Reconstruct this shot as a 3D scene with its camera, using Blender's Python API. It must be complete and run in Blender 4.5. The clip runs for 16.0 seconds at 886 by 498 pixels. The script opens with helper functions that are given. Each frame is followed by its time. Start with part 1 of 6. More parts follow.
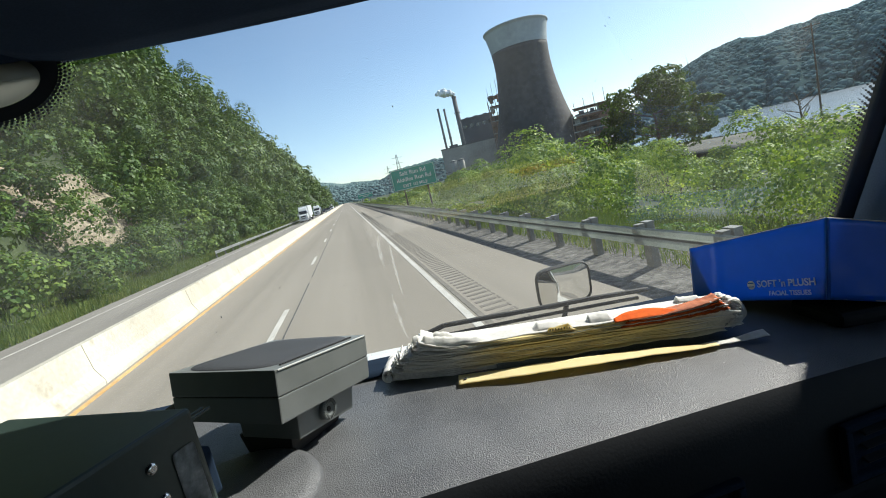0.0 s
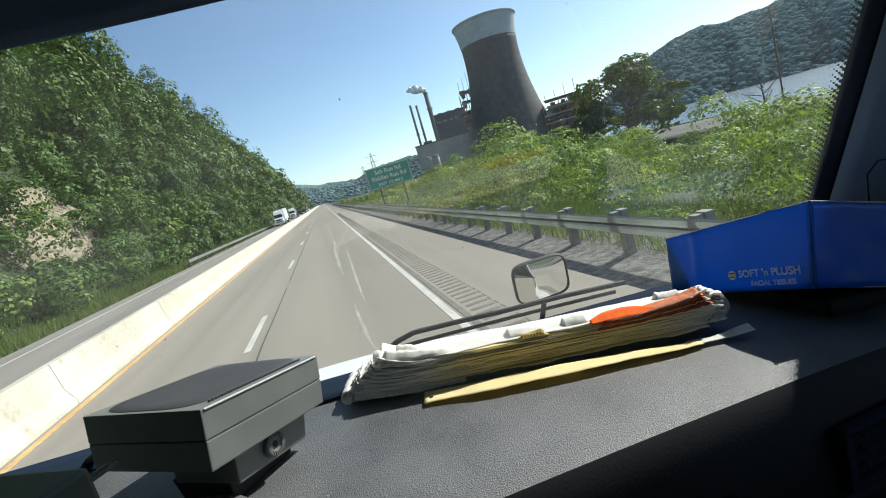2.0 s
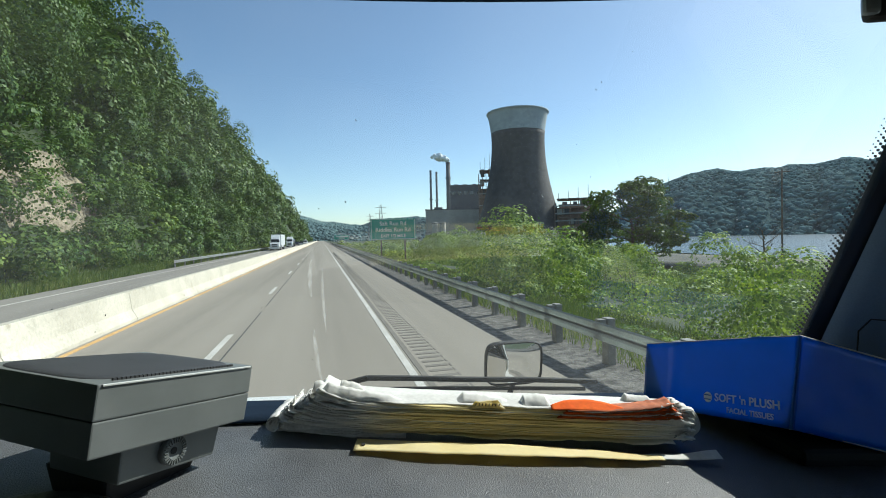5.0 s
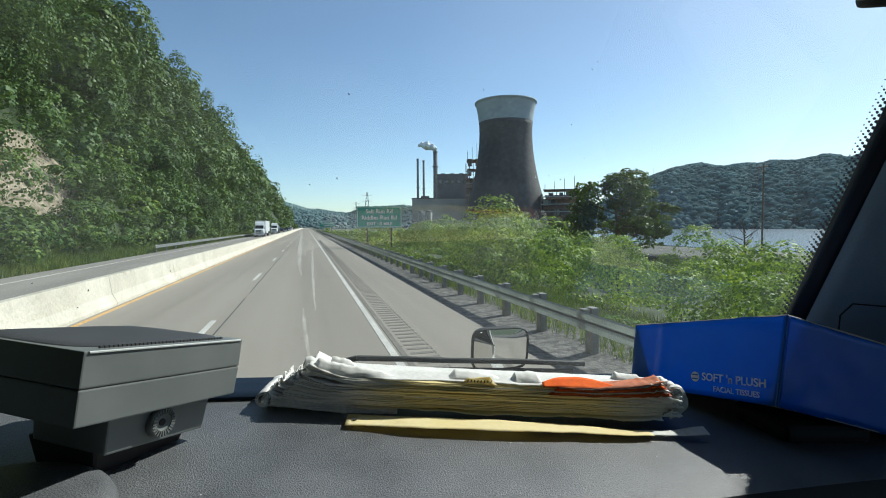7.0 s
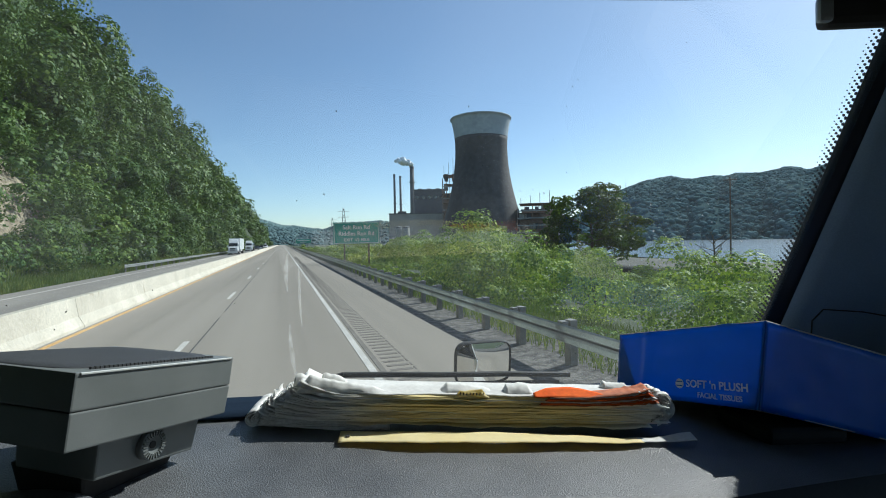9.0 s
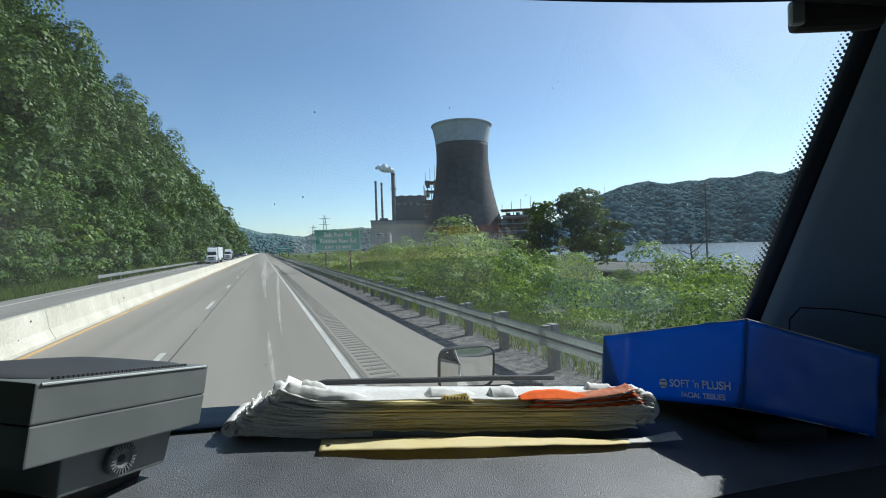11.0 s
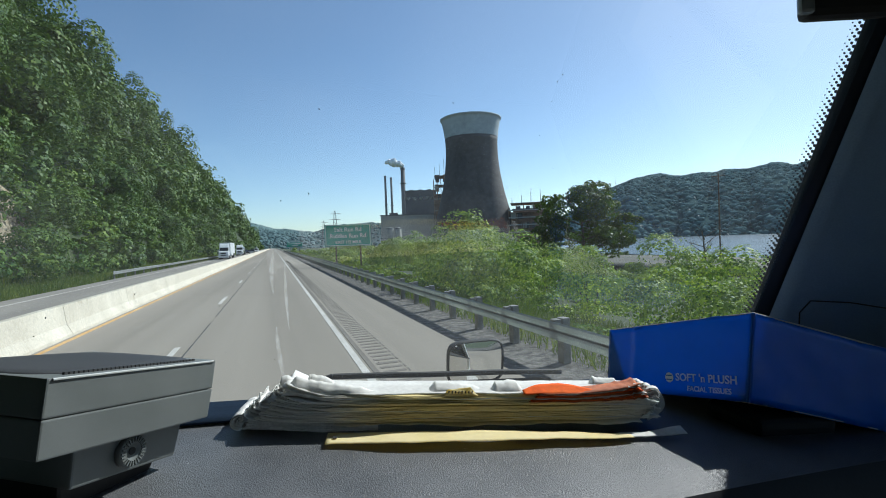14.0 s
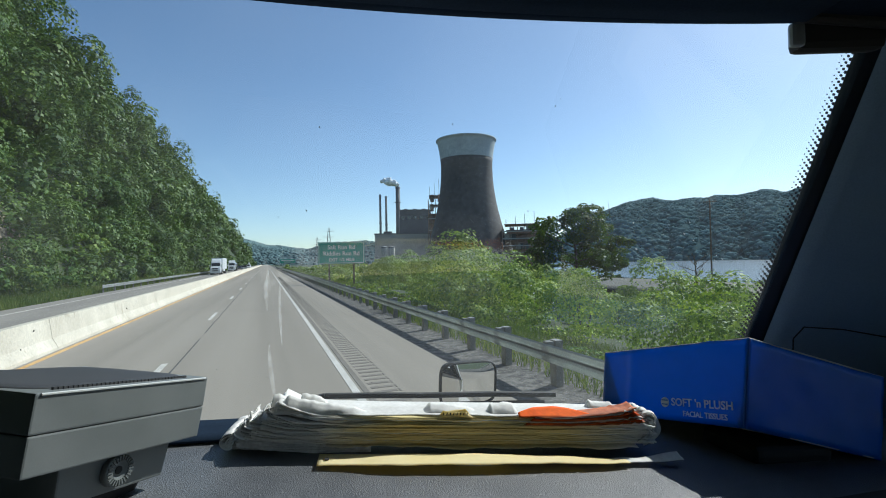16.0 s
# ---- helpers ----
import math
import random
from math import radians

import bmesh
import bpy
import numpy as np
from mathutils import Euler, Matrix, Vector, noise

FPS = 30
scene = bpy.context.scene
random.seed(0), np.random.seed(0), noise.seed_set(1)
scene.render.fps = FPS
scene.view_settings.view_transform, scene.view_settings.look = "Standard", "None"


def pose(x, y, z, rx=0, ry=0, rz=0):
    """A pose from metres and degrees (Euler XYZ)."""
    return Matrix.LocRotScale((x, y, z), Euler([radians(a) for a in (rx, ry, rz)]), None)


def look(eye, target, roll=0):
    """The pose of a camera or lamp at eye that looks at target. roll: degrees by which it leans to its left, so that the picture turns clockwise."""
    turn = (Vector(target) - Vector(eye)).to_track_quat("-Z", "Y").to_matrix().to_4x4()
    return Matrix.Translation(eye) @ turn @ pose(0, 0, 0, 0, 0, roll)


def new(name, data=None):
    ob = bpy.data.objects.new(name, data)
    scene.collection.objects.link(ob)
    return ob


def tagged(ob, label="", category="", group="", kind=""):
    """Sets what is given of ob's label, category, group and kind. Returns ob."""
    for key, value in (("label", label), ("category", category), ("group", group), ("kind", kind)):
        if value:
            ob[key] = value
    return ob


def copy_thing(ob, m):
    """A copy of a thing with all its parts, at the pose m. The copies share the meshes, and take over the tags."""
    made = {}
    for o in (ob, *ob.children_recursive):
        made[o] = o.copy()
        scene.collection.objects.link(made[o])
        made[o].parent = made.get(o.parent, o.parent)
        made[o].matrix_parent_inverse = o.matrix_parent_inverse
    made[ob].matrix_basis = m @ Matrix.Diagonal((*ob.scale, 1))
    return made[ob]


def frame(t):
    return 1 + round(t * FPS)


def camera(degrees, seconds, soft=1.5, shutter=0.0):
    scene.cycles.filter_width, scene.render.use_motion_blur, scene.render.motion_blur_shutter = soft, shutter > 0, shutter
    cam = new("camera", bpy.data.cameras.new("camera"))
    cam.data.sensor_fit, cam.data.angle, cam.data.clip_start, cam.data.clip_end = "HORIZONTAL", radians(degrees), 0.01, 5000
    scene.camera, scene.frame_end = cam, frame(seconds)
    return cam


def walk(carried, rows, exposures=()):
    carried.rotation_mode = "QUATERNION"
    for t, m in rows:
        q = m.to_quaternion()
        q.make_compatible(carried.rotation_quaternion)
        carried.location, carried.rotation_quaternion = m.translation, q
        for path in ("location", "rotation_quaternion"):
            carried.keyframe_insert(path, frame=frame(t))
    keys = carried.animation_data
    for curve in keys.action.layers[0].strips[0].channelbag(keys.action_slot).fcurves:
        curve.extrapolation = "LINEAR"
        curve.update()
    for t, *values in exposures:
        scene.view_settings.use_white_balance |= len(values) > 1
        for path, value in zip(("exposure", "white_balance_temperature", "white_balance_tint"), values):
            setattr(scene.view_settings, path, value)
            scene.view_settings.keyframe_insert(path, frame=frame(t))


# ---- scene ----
cam = camera(85.5, 16.0, 1.0)
PATH = [
    (0, (-0.047, -0.096, 2.164), (0.287, 1.855, 1.882), -13.5),
    (0.5, (-0.049, -0.078, 2.162), (0.290, 1.874, 1.892), -13.8),
    (1, (-0.034, -0.067, 2.153), (0.321, 1.880, 1.867), -15.0),
    (1.5, (-0.050, -0.061, 2.156), (0.319, 1.884, 1.865), -15.6),
    (2, (-0.003, -0.034, 2.157), (0.408, 1.897, 1.839), -16.0),
    (2.5, (0.013, -0.001, 2.137), (0.542, 1.921, 1.974), -5.8),
    (3, (0.014, -0.009, 2.141), (0.559, 1.915, 2.085), -2.3),
    (3.5, (0.007, -0.021, 2.143), (0.533, 1.909, 2.112), -1.5),
    (6, (0.018, -0.002, 2.103), (0.498, 1.938, 2.023), -1.4),
    (6.5, (0.013, -0.004, 2.102), (0.531, 1.926, 2.007), -1.4),
    (7, (0.005, -0.001, 2.102), (0.550, 1.921, 2.005), -0.4),
    (7.5, (0.002, 0.004, 2.099), (0.596, 1.911, 1.998), -1.1),
    (8, (-0.007, 0.006, 2.095), (0.606, 1.908, 2.009), -1.4),
    (8.5, (-0.009, -0.006, 2.101), (0.614, 1.893, 2.050), -0.9),
    (9, (-0.013, -0.003, 2.101), (0.622, 1.893, 2.065), -1.2),
    (11.5, (-0.007, 0.007, 2.094), (0.704, 1.876, 2.084), -1.8),
    (12, (0.000, 0.000, 2.100), (0.699, 1.874, 2.087), -1.9),
    (12.5, (-0.004, 0.011, 2.091), (0.674, 1.892, 2.064), -2.2),
    (13, (0.002, 0.011, 2.087), (0.677, 1.894, 2.070), -2.0),
    (13.5, (-0.007, 0.000, 2.096), (0.660, 1.886, 2.088), -2.0),
    (14, (-0.003, 0.001, 2.096), (0.663, 1.887, 2.062), -2.2),
    (14.5, (-0.006, 0.006, 2.095), (0.667, 1.889, 2.060), -1.8),
    (15, (-0.007, -0.002, 2.096), (0.662, 1.883, 2.071), -1.6),
    (15.5, (0.000, 0.000, 2.090), (0.681, 1.880, 2.120), -1.4),
    (16, (-0.008, 0.003, 2.096), (0.685, 1.878, 2.143), -1.1),
]
walk(cam, [(t, look(eye, target, roll)) for t, eye, target, roll in PATH],
     [(0, 0.57, 6500, 7), (2.2, 0.54, 6400, 5), (2.9, 0.4, 6250, 2), (3.5, 0.38, 6200, 2), (7, 0.3, 6150, 3), (9, 0.2, 5950, 4), (12, 0.2, 5900, 5), (16, 0.2, 5900, 5)])

# ---------------------------------------------------------------- light
SUN_AZ, SUN_EL = 68.0, 40.0      # degrees right of the road's direction, and above the horizon
world = bpy.data.worlds.new("sky")
scene.world = world
world.use_nodes = True
wn = world.node_tree.nodes
sky = wn.new("ShaderNodeTexSky")
sky.sky_type = "NISHITA"
sky.sun_disc = False
sky.sun_elevation, sky.sun_rotation = radians(SUN_EL), radians(SUN_AZ)
sky.altitude = 300
sky.air_density, sky.dust_density, sky.ozone_density = 0.85, 0.6, 2.7
cool = wn.new("ShaderNodeMix")
cool.data_type, cool.blend_type = "RGBA", "MULTIPLY"
cool.inputs[0].default_value, cool.inputs[7].default_value = 1.0, (1.05, 1.02, 0.94, 1)
world.node_tree.links.new(sky.outputs[0], cool.inputs[6])
world.node_tree.links.new(cool.outputs[2], wn["Background"].inputs[0])
wn["Background"].inputs[1].default_value = 0.128
sun = new("sun", bpy.data.lights.new("sun", "SUN"))
sun.data.energy, sun.data.angle, sun.data.color = 4.9, radians(0.5), (1.0, 0.95, 0.87)
SUN_DIR = Vector((math.sin(radians(SUN_AZ)) * math.cos(radians(SUN_EL)), math.cos(radians(SUN_AZ)) * math.cos(radians(SUN_EL)), math.sin(radians(SUN_EL))))
sun.matrix_world = look(SUN_DIR * 50, (0, 0, 0))


# ---------------------------------------------------------------- materials
def nodes_of(name):
    m = bpy.data.materials.new(name)
    m.use_nodes = True
    n = m.node_tree.nodes
    return m, n, m.node_tree.links, n["Principled BSDF"]


def noise_ramp(n, l, scale, detail, lo, hi, coord="Object", stretch=None):
    """A noise between two colours, in metres."""
    tc = n.new("ShaderNodeTexCoord")
    src = tc.outputs[coord]
    if stretch:
        mp = n.new("ShaderNodeMapping")
        mp.inputs["Scale"].default_value = stretch
        l.new(src, mp.inputs[0])
        src = mp.outputs[0]
    tx = n.new("ShaderNodeTexNoise")
    tx.inputs["Scale"].default_value, tx.inputs["Detail"].default_value = scale, detail
    l.new(src, tx.inputs["Vector"])
    rp = n.new("ShaderNodeValToRGB")
    rp.color_ramp.elements[0].position, rp.color_ramp.elements[1].position = 0.32, 0.68
    rp.color_ramp.elements[0].color, rp.color_ramp.elements[1].color = (*lo, 1), (*hi, 1)
    l.new(tx.outputs[0], rp.inputs[0])
    return tx, rp


def mixed(n, l, a, b, fac, mode="MIX"):
    mx = n.new("ShaderNodeMix")
    mx.data_type, mx.blend_type = "RGBA", mode
    for sock, v in ((mx.inputs[0], fac), (mx.inputs[6], a), (mx.inputs[7], b)):
        if hasattr(v, "is_linked"):
            l.new(v, sock)
        else:
            sock.default_value = v
    return mx.outputs[2]


def surface(name, lo, hi, scale=6.0, rough=0.7, metal=0.0, fine=60.0, bump=0.15, spec=0.5, fine_amount=0.35, stretch=None, dist=0.01):
    """A matt or glossy material with stains at one scale and grain and relief at another."""
    m, n, l, b = nodes_of(name)
    _, big = noise_ramp(n, l, scale, 4, lo, hi, stretch=stretch)
    tx, small = noise_ramp(n, l, fine, 3, (0.6, 0.6, 0.6), (1.25, 1.25, 1.25))
    col = mixed(n, l, big.outputs[0], small.outputs[0], fine_amount, "MULTIPLY")
    l.new(col, b.inputs["Base Color"])
    b.inputs["Roughness"].default_value, b.inputs["Metallic"].default_value = rough, metal
    b.inputs["Specular IOR Level"].default_value = spec
    bp = n.new("ShaderNodeBump")
    bp.inputs["Strength"].default_value, bp.inputs["Distance"].default_value = bump, dist
    l.new(tx.outputs[0], bp.inputs["Height"])
    l.new(bp.outputs[0], b.inputs["Normal"])
    return m


def leaf_material(name, dark, light, glow=0.35, gloss=0.2, patch_size=0.11, low=(0.58, 0.7, 0.5), high=(1.45, 1.25, 1.15)):
    """Leaves: each has its own green, and lets some light through."""
    m, n, l, b = nodes_of(name)
    geo = n.new("ShaderNodeNewGeometry")
    rp = n.new("ShaderNodeValToRGB")
    rp.color_ramp.elements[0].color, rp.color_ramp.elements[1].color = (*dark, 1), (*light, 1)
    l.new(geo.outputs["Random Per Island"], rp.inputs[0])
    tc, patch = noise_ramp(n, l, patch_size, 3, low, high)
    col = mixed(n, l, rp.outputs[0], patch.outputs[0], 0.85, "MULTIPLY")
    l.new(col, b.inputs["Base Color"])
    b.inputs["Roughness"].default_value, b.inputs["Specular IOR Level"].default_value = 0.55, gloss
    tr = n.new("ShaderNodeBsdfTranslucent")
    l.new(mixed(n, l, col, (1.25, 1.3, 0.55, 1), 1.0, "MULTIPLY"), tr.inputs[0])
    mx = n.new("ShaderNodeMixShader")
    mx.inputs[0].default_value = glow
    l.new(b.outputs[0], mx.inputs[1])
    l.new(tr.outputs[0], mx.inputs[2])
    l.new(mx.outputs[0], n["Material Output"].inputs[0])
    return m


def glass_pane(name, tint, ior=1.5, dirt=0.0):
    """A thin pane: clear, with a mirror gloss that grows at grazing angles, and a film of dust."""
    m, n, l, b = nodes_of(name)
    clear, gloss, dust = n.new("ShaderNodeBsdfTransparent"), n.new("ShaderNodeBsdfGlossy"), n.new("ShaderNodeBsdfTranslucent")
    clear.inputs[0].default_value = (*tint, 1)
    gloss.inputs["Roughness"].default_value = 0.015
    dust.inputs[0].default_value = (0.75, 0.75, 0.72, 1)
    lw = n.new("ShaderNodeLayerWeight")
    lw.inputs[0].default_value = 0.5
    pw, fr = n.new("ShaderNodeMath"), n.new("ShaderNodeMath")
    pw.operation, fr.operation = "POWER", "MULTIPLY_ADD"
    pw.inputs[1].default_value = 4.0
    fr.inputs[1].default_value, fr.inputs[2].default_value = 0.86, 0.08
    l.new(lw.outputs["Facing"], pw.inputs[0])
    l.new(pw.outputs[0], fr.inputs[0])
    mx, md = n.new("ShaderNodeMixShader"), n.new("ShaderNodeMixShader")
    l.new(fr.outputs[0], mx.inputs[0])
    l.new(clear.outputs[0], mx.inputs[1])
    l.new(gloss.outputs[0], mx.inputs[2])
    _, film = noise_ramp(n, l, 5, 5, (0.25 * dirt, 0.25 * dirt, 0.25 * dirt), (dirt, dirt, dirt))
    l.new(film.outputs[0], md.inputs[0])
    l.new(mx.outputs[0], md.inputs[1])
    l.new(dust.outputs[0], md.inputs[2])
    l.new(md.outputs[0], n["Material Output"].inputs[0])
    return m


def plain(name, colour, rough=0.5, metal=0.0, spec=0.5, emit=0.0):
    m, n, l, b = nodes_of(name)
    b.inputs["Base Color"].default_value = (*colour, 1)
    b.inputs["Roughness"].default_value, b.inputs["Metallic"].default_value = rough, metal
    b.inputs["Specular IOR Level"].default_value = spec
    return m


M_ROAD = surface("asphalt concrete", (0.228, 0.2, 0.16), (0.3, 0.265, 0.216), 0.9, 0.85, fine=45, bump=0.25, fine_amount=0.35, stretch=(1, 0.02, 1))
M_FARROAD = surface("worn asphalt", (0.22, 0.2, 0.175), (0.29, 0.265, 0.23), 0.4, 0.9, fine=25, stretch=(1, 0.15, 1))
M_TAR = surface("tar seam", (0.03, 0.03, 0.03), (0.06, 0.06, 0.055), 3, 0.7)
M_GROOVE = surface("rumble groove", (0.15, 0.134, 0.112), (0.205, 0.184, 0.156), 3, 0.95)
M_WHITE_LINE = surface("white road paint", (0.47, 0.445, 0.395), (0.64, 0.61, 0.55), 1.2, 0.7, fine=30, fine_amount=0.4)
M_YELLOW_LINE = surface("yellow road paint", (0.55, 0.3, 0.08), (0.66, 0.42, 0.16), 0.8, 0.75, fine=18, fine_amount=0.7)
M_CONCRETE = surface("barrier concrete", (0.5, 0.455, 0.365), (0.64, 0.59, 0.485), 0.8, 0.85, fine=12, bump=0.2, fine_amount=0.35)
cn, cl = M_CONCRETE.node_tree.nodes, M_CONCRETE.node_tree.links
_, stain = noise_ramp(cn, cl, 2.3, 6, (1, 1, 1), (0.62, 0.59, 0.54))
stain.color_ramp.elements[0].position, stain.color_ramp.elements[1].position = 0.64, 0.8
cb = cn["Principled BSDF"].inputs["Base Color"]
cl.new(mixed(cn, cl, cb.links[0].from_socket, stain.outputs[0], 1.0, "MULTIPLY"), cb)
M_STEEL = surface("galvanised steel", (0.46, 0.48, 0.46), (0.6, 0.62, 0.6), 2.0, 0.5, 0.2, fine=40, bump=0.05, fine_amount=0.2)
M_RAIL = surface("weathered rail steel", (0.32, 0.35, 0.33), (0.45, 0.48, 0.455), 1.2, 0.55, 0.3, fine=30, bump=0.05, fine_amount=0.3)
M_POST = surface("weathered post", (0.16, 0.16, 0.145), (0.27, 0.265, 0.24), 4.0, 0.8, fine=50)
M_GRAVEL = surface("gravel verge", (0.04, 0.038, 0.034), (0.19, 0.178, 0.16), 5.0, 0.95, fine=24, bump=0.9, fine_amount=1.0, dist=0.03)
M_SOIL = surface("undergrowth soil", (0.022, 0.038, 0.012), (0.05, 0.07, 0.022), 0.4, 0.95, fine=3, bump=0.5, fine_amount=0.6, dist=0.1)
M_ROCK = surface("cut rock", (0.17, 0.14, 0.09), (0.38, 0.32, 0.22), 0.8, 0.9, fine=4.0, bump=0.8, fine_amount=0.8, dist=0.3, stretch=(1, 1, 3))
M_EARTH = surface("bare earth", (0.06, 0.06, 0.045), (0.11, 0.105, 0.08), 0.08, 0.95, fine=1.2, bump=0.4, fine_amount=0.6, dist=0.1)
M_GRASS = leaf_material("grass", (0.055, 0.11, 0.025), (0.2, 0.25, 0.08), 0.3)
M_LEAF_HILL = leaf_material("woodland leaves", (0.033, 0.083, 0.023), (0.126, 0.206, 0.048), 0.16, 0.25, 0.11, (0.62, 0.72, 0.6), (1.45, 1.25, 1.0))
M_LEAF_BUSH = leaf_material("bush leaves", (0.09, 0.19, 0.055), (0.39, 0.5, 0.145), 0.28, 0.1, 0.35, (0.42, 0.55, 0.5), (1.5, 1.3, 0.95))
M_LEAF_BANK = leaf_material("bank shrub leaves", (0.05, 0.11, 0.03), (0.18, 0.27, 0.075), 0.2, 0.12, 0.25, (0.5, 0.62, 0.5), (1.5, 1.3, 1.0))
M_LEAF_DARK = leaf_material("tree leaves", (0.035, 0.08, 0.018), (0.12, 0.19, 0.04), 0.35)
M_BARK = surface("bark", (0.07, 0.055, 0.04), (0.15, 0.12, 0.09), 6, 0.9, fine=30, bump=0.6)
# The blue haze of distance is put into this base colour.
M_FARWOOD = surface("haze-tinted woodland", (0.085, 0.15, 0.16), (0.165, 0.24, 0.235), 0.01, 1.0, spec=0.0, fine=0.05, bump=0.4, fine_amount=0.5, dist=6.0)
# Same haze tint, painted darker for the shade between the crowns.
M_FARSOIL = surface("forest floor with painted haze and shade", (0.045, 0.08, 0.088), (0.075, 0.12, 0.122), 0.01, 1.0, spec=0.0, fine=0.05, bump=0.2, fine_amount=0.4, dist=3.0)
M_WATER = surface("river water", (0.10, 0.14, 0.17), (0.13, 0.17, 0.2), 0.01, 0.22, fine=0.3, bump=0.0, fine_amount=0.1, spec=0.5)
M_TOWER = surface("stained tower concrete", (0.062, 0.061, 0.064), (0.125, 0.117, 0.112), 0.03, 0.9, fine=0.25, bump=0.1, fine_amount=0.5, stretch=(1, 1, 0.25))
M_TOWER_TOP = surface("pale tower collar", (0.33, 0.37, 0.38), (0.42, 0.46, 0.47), 0.05, 0.85, fine=0.3, fine_amount=0.3)
M_PLANT = surface("plant cladding", (0.11, 0.12, 0.13), (0.17, 0.18, 0.19), 0.04, 0.8, fine=0.4, fine_amount=0.3)
M_PLANT_PALE = surface("pale plant building", (0.35, 0.35, 0.32), (0.5, 0.5, 0.46), 0.05, 0.8, fine=0.5, fine_amount=0.3)
M_PLANT_RUST = surface("rusty plant steel", (0.24, 0.165, 0.125), (0.38, 0.27, 0.21), 0.2, 0.85, fine=1.5, fine_amount=0.5)
M_STACK = surface("chimney concrete", (0.12, 0.12, 0.125), (0.2, 0.2, 0.2), 0.05, 0.85, fine=0.4, fine_amount=0.3)
M_STEAM = plain("steam", (0.95, 0.95, 0.95), 1.0, spec=0.0)
M_SIGN = surface("green sign sheeting", (0.005, 0.3, 0.21), (0.01, 0.36, 0.26), 0.5, 0.45, fine=6, bump=0.02, fine_amount=0.1)
M_SIGN_WHITE = plain("sign white", (0.8, 0.82, 0.8), 0.4)
M_WOODPOLE = surface("pole wood", (0.08, 0.06, 0.045), (0.14, 0.11, 0.08), 2, 0.9)

M_DASH = surface("dashboard vinyl", (0.074, 0.079, 0.085), (0.124, 0.13, 0.136), 11, 0.4, fine=620, bump=0.9, fine_amount=0.7, dist=0.0015)
M_DARK = surface("dark cab plastic and shaded dash front", (0.007, 0.009, 0.012), (0.013, 0.016, 0.02), 6, 0.65, fine=300, bump=0.2, fine_amount=0.3, dist=0.001, spec=0.2)
# The blue of reflected sky is put into the trim's base colour.
M_TRIM = surface("grey pillar trim with painted sky tint", (0.12, 0.18, 0.28), (0.15, 0.22, 0.33), 5, 0.7, fine=350, bump=0.2, fine_amount=0.2, dist=0.001)
M_LINING = surface("grey cab lining", (0.05, 0.05, 0.05), (0.07, 0.07, 0.068), 5, 0.85, fine=200, bump=0.2, fine_amount=0.3, dist=0.001)
# Black with a navy tint painted in for the sky's reflection.
M_BLACK = plain("black ceramic band", (0.01, 0.016, 0.028), 0.35)
M_RUBBER = plain("black rubber", (0.015, 0.015, 0.015), 0.7)
M_SPEAKER = surface("grey speaker plastic", (0.128, 0.142, 0.138), (0.162, 0.176, 0.172), 14, 0.42, fine=900, bump=0.06, fine_amount=0.1, dist=0.0006)
M_MESH = surface("speaker cloth", (0.03, 0.032, 0.034), (0.045, 0.047, 0.05), 12, 0.6, fine=2600, bump=0.3, fine_amount=0.6, dist=0.001)
M_RADIO = surface("dark green painted metal", (0.016, 0.03, 0.027), (0.028, 0.046, 0.04), 9, 0.42, fine=120, bump=0.08, fine_amount=0.2, dist=0.001)
M_CHROME = plain("bright screw", (0.7, 0.7, 0.7), 0.25, 1.0)
M_FILM = plain("translucent plastic", (0.25, 0.28, 0.3), 0.25)
M_LABEL = surface("scuffed label", (0.1, 0.12, 0.13), (0.3, 0.33, 0.34), 70, 0.4, fine=300, bump=0.05, fine_amount=0.4, dist=0.0005)
M_PAD, pd_n, pd_l, pd_b = nodes_of("translucent grey pad")
pd_b.inputs["Base Color"].default_value = (0.3, 0.31, 0.3, 1)
pd_t, pd_m = pd_n.new("ShaderNodeBsdfTranslucent"), pd_n.new("ShaderNodeMixShader")
pd_t.inputs[0].default_value, pd_m.inputs[0].default_value = (0.4, 0.41, 0.38, 1), 0.75
pd_l.new(pd_b.outputs[0], pd_m.inputs[1])
pd_l.new(pd_t.outputs[0], pd_m.inputs[2])
pd_l.new(pd_m.outputs[0], pd_n["Material Output"].inputs[0])
M_NEWS = surface("newsprint", (0.72, 0.72, 0.69), (0.84, 0.84, 0.81), 25, 0.85, fine=160, bump=0.25, fine_amount=0.3, dist=0.002)
M_NEWS_GREY = surface("printed newsprint", (0.6, 0.6, 0.58), (0.82, 0.82, 0.79), 40, 0.85, fine=220, bump=0.25, fine_amount=0.25, dist=0.002)
M_NEWS_EDGE = surface("newsprint edges with painted yellow bounce", (0.8, 0.8, 0.77), (0.92, 0.92, 0.89), 18, 0.9, fine=260, bump=0.2, fine_amount=0.15, dist=0.002)
# Light bounced off the yellow sheet is painted in as a tint along X.
en, el_ = M_NEWS_EDGE.node_tree.nodes, M_NEWS_EDGE.node_tree.links
e_tc, e_sep, e_rp = en.new("ShaderNodeTexCoord"), en.new("ShaderNodeSeparateXYZ"), en.new("ShaderNodeValToRGB")
el_.new(e_tc.outputs["Object"], e_sep.inputs[0])
el_.new(e_sep.outputs[0], e_rp.inputs[0])
e_rp.color_ramp.elements[0].position, e_rp.color_ramp.elements[0].color = 0.05, (1, 1, 1, 1)
e_rp.color_ramp.elements[1].position, e_rp.color_ramp.elements[1].color = 0.48, (1, 1, 1, 1)
for e_pos in (0.13, 0.36):
    e_rp.color_ramp.elements.new(e_pos).color = (1.0, 0.85, 0.43, 1)
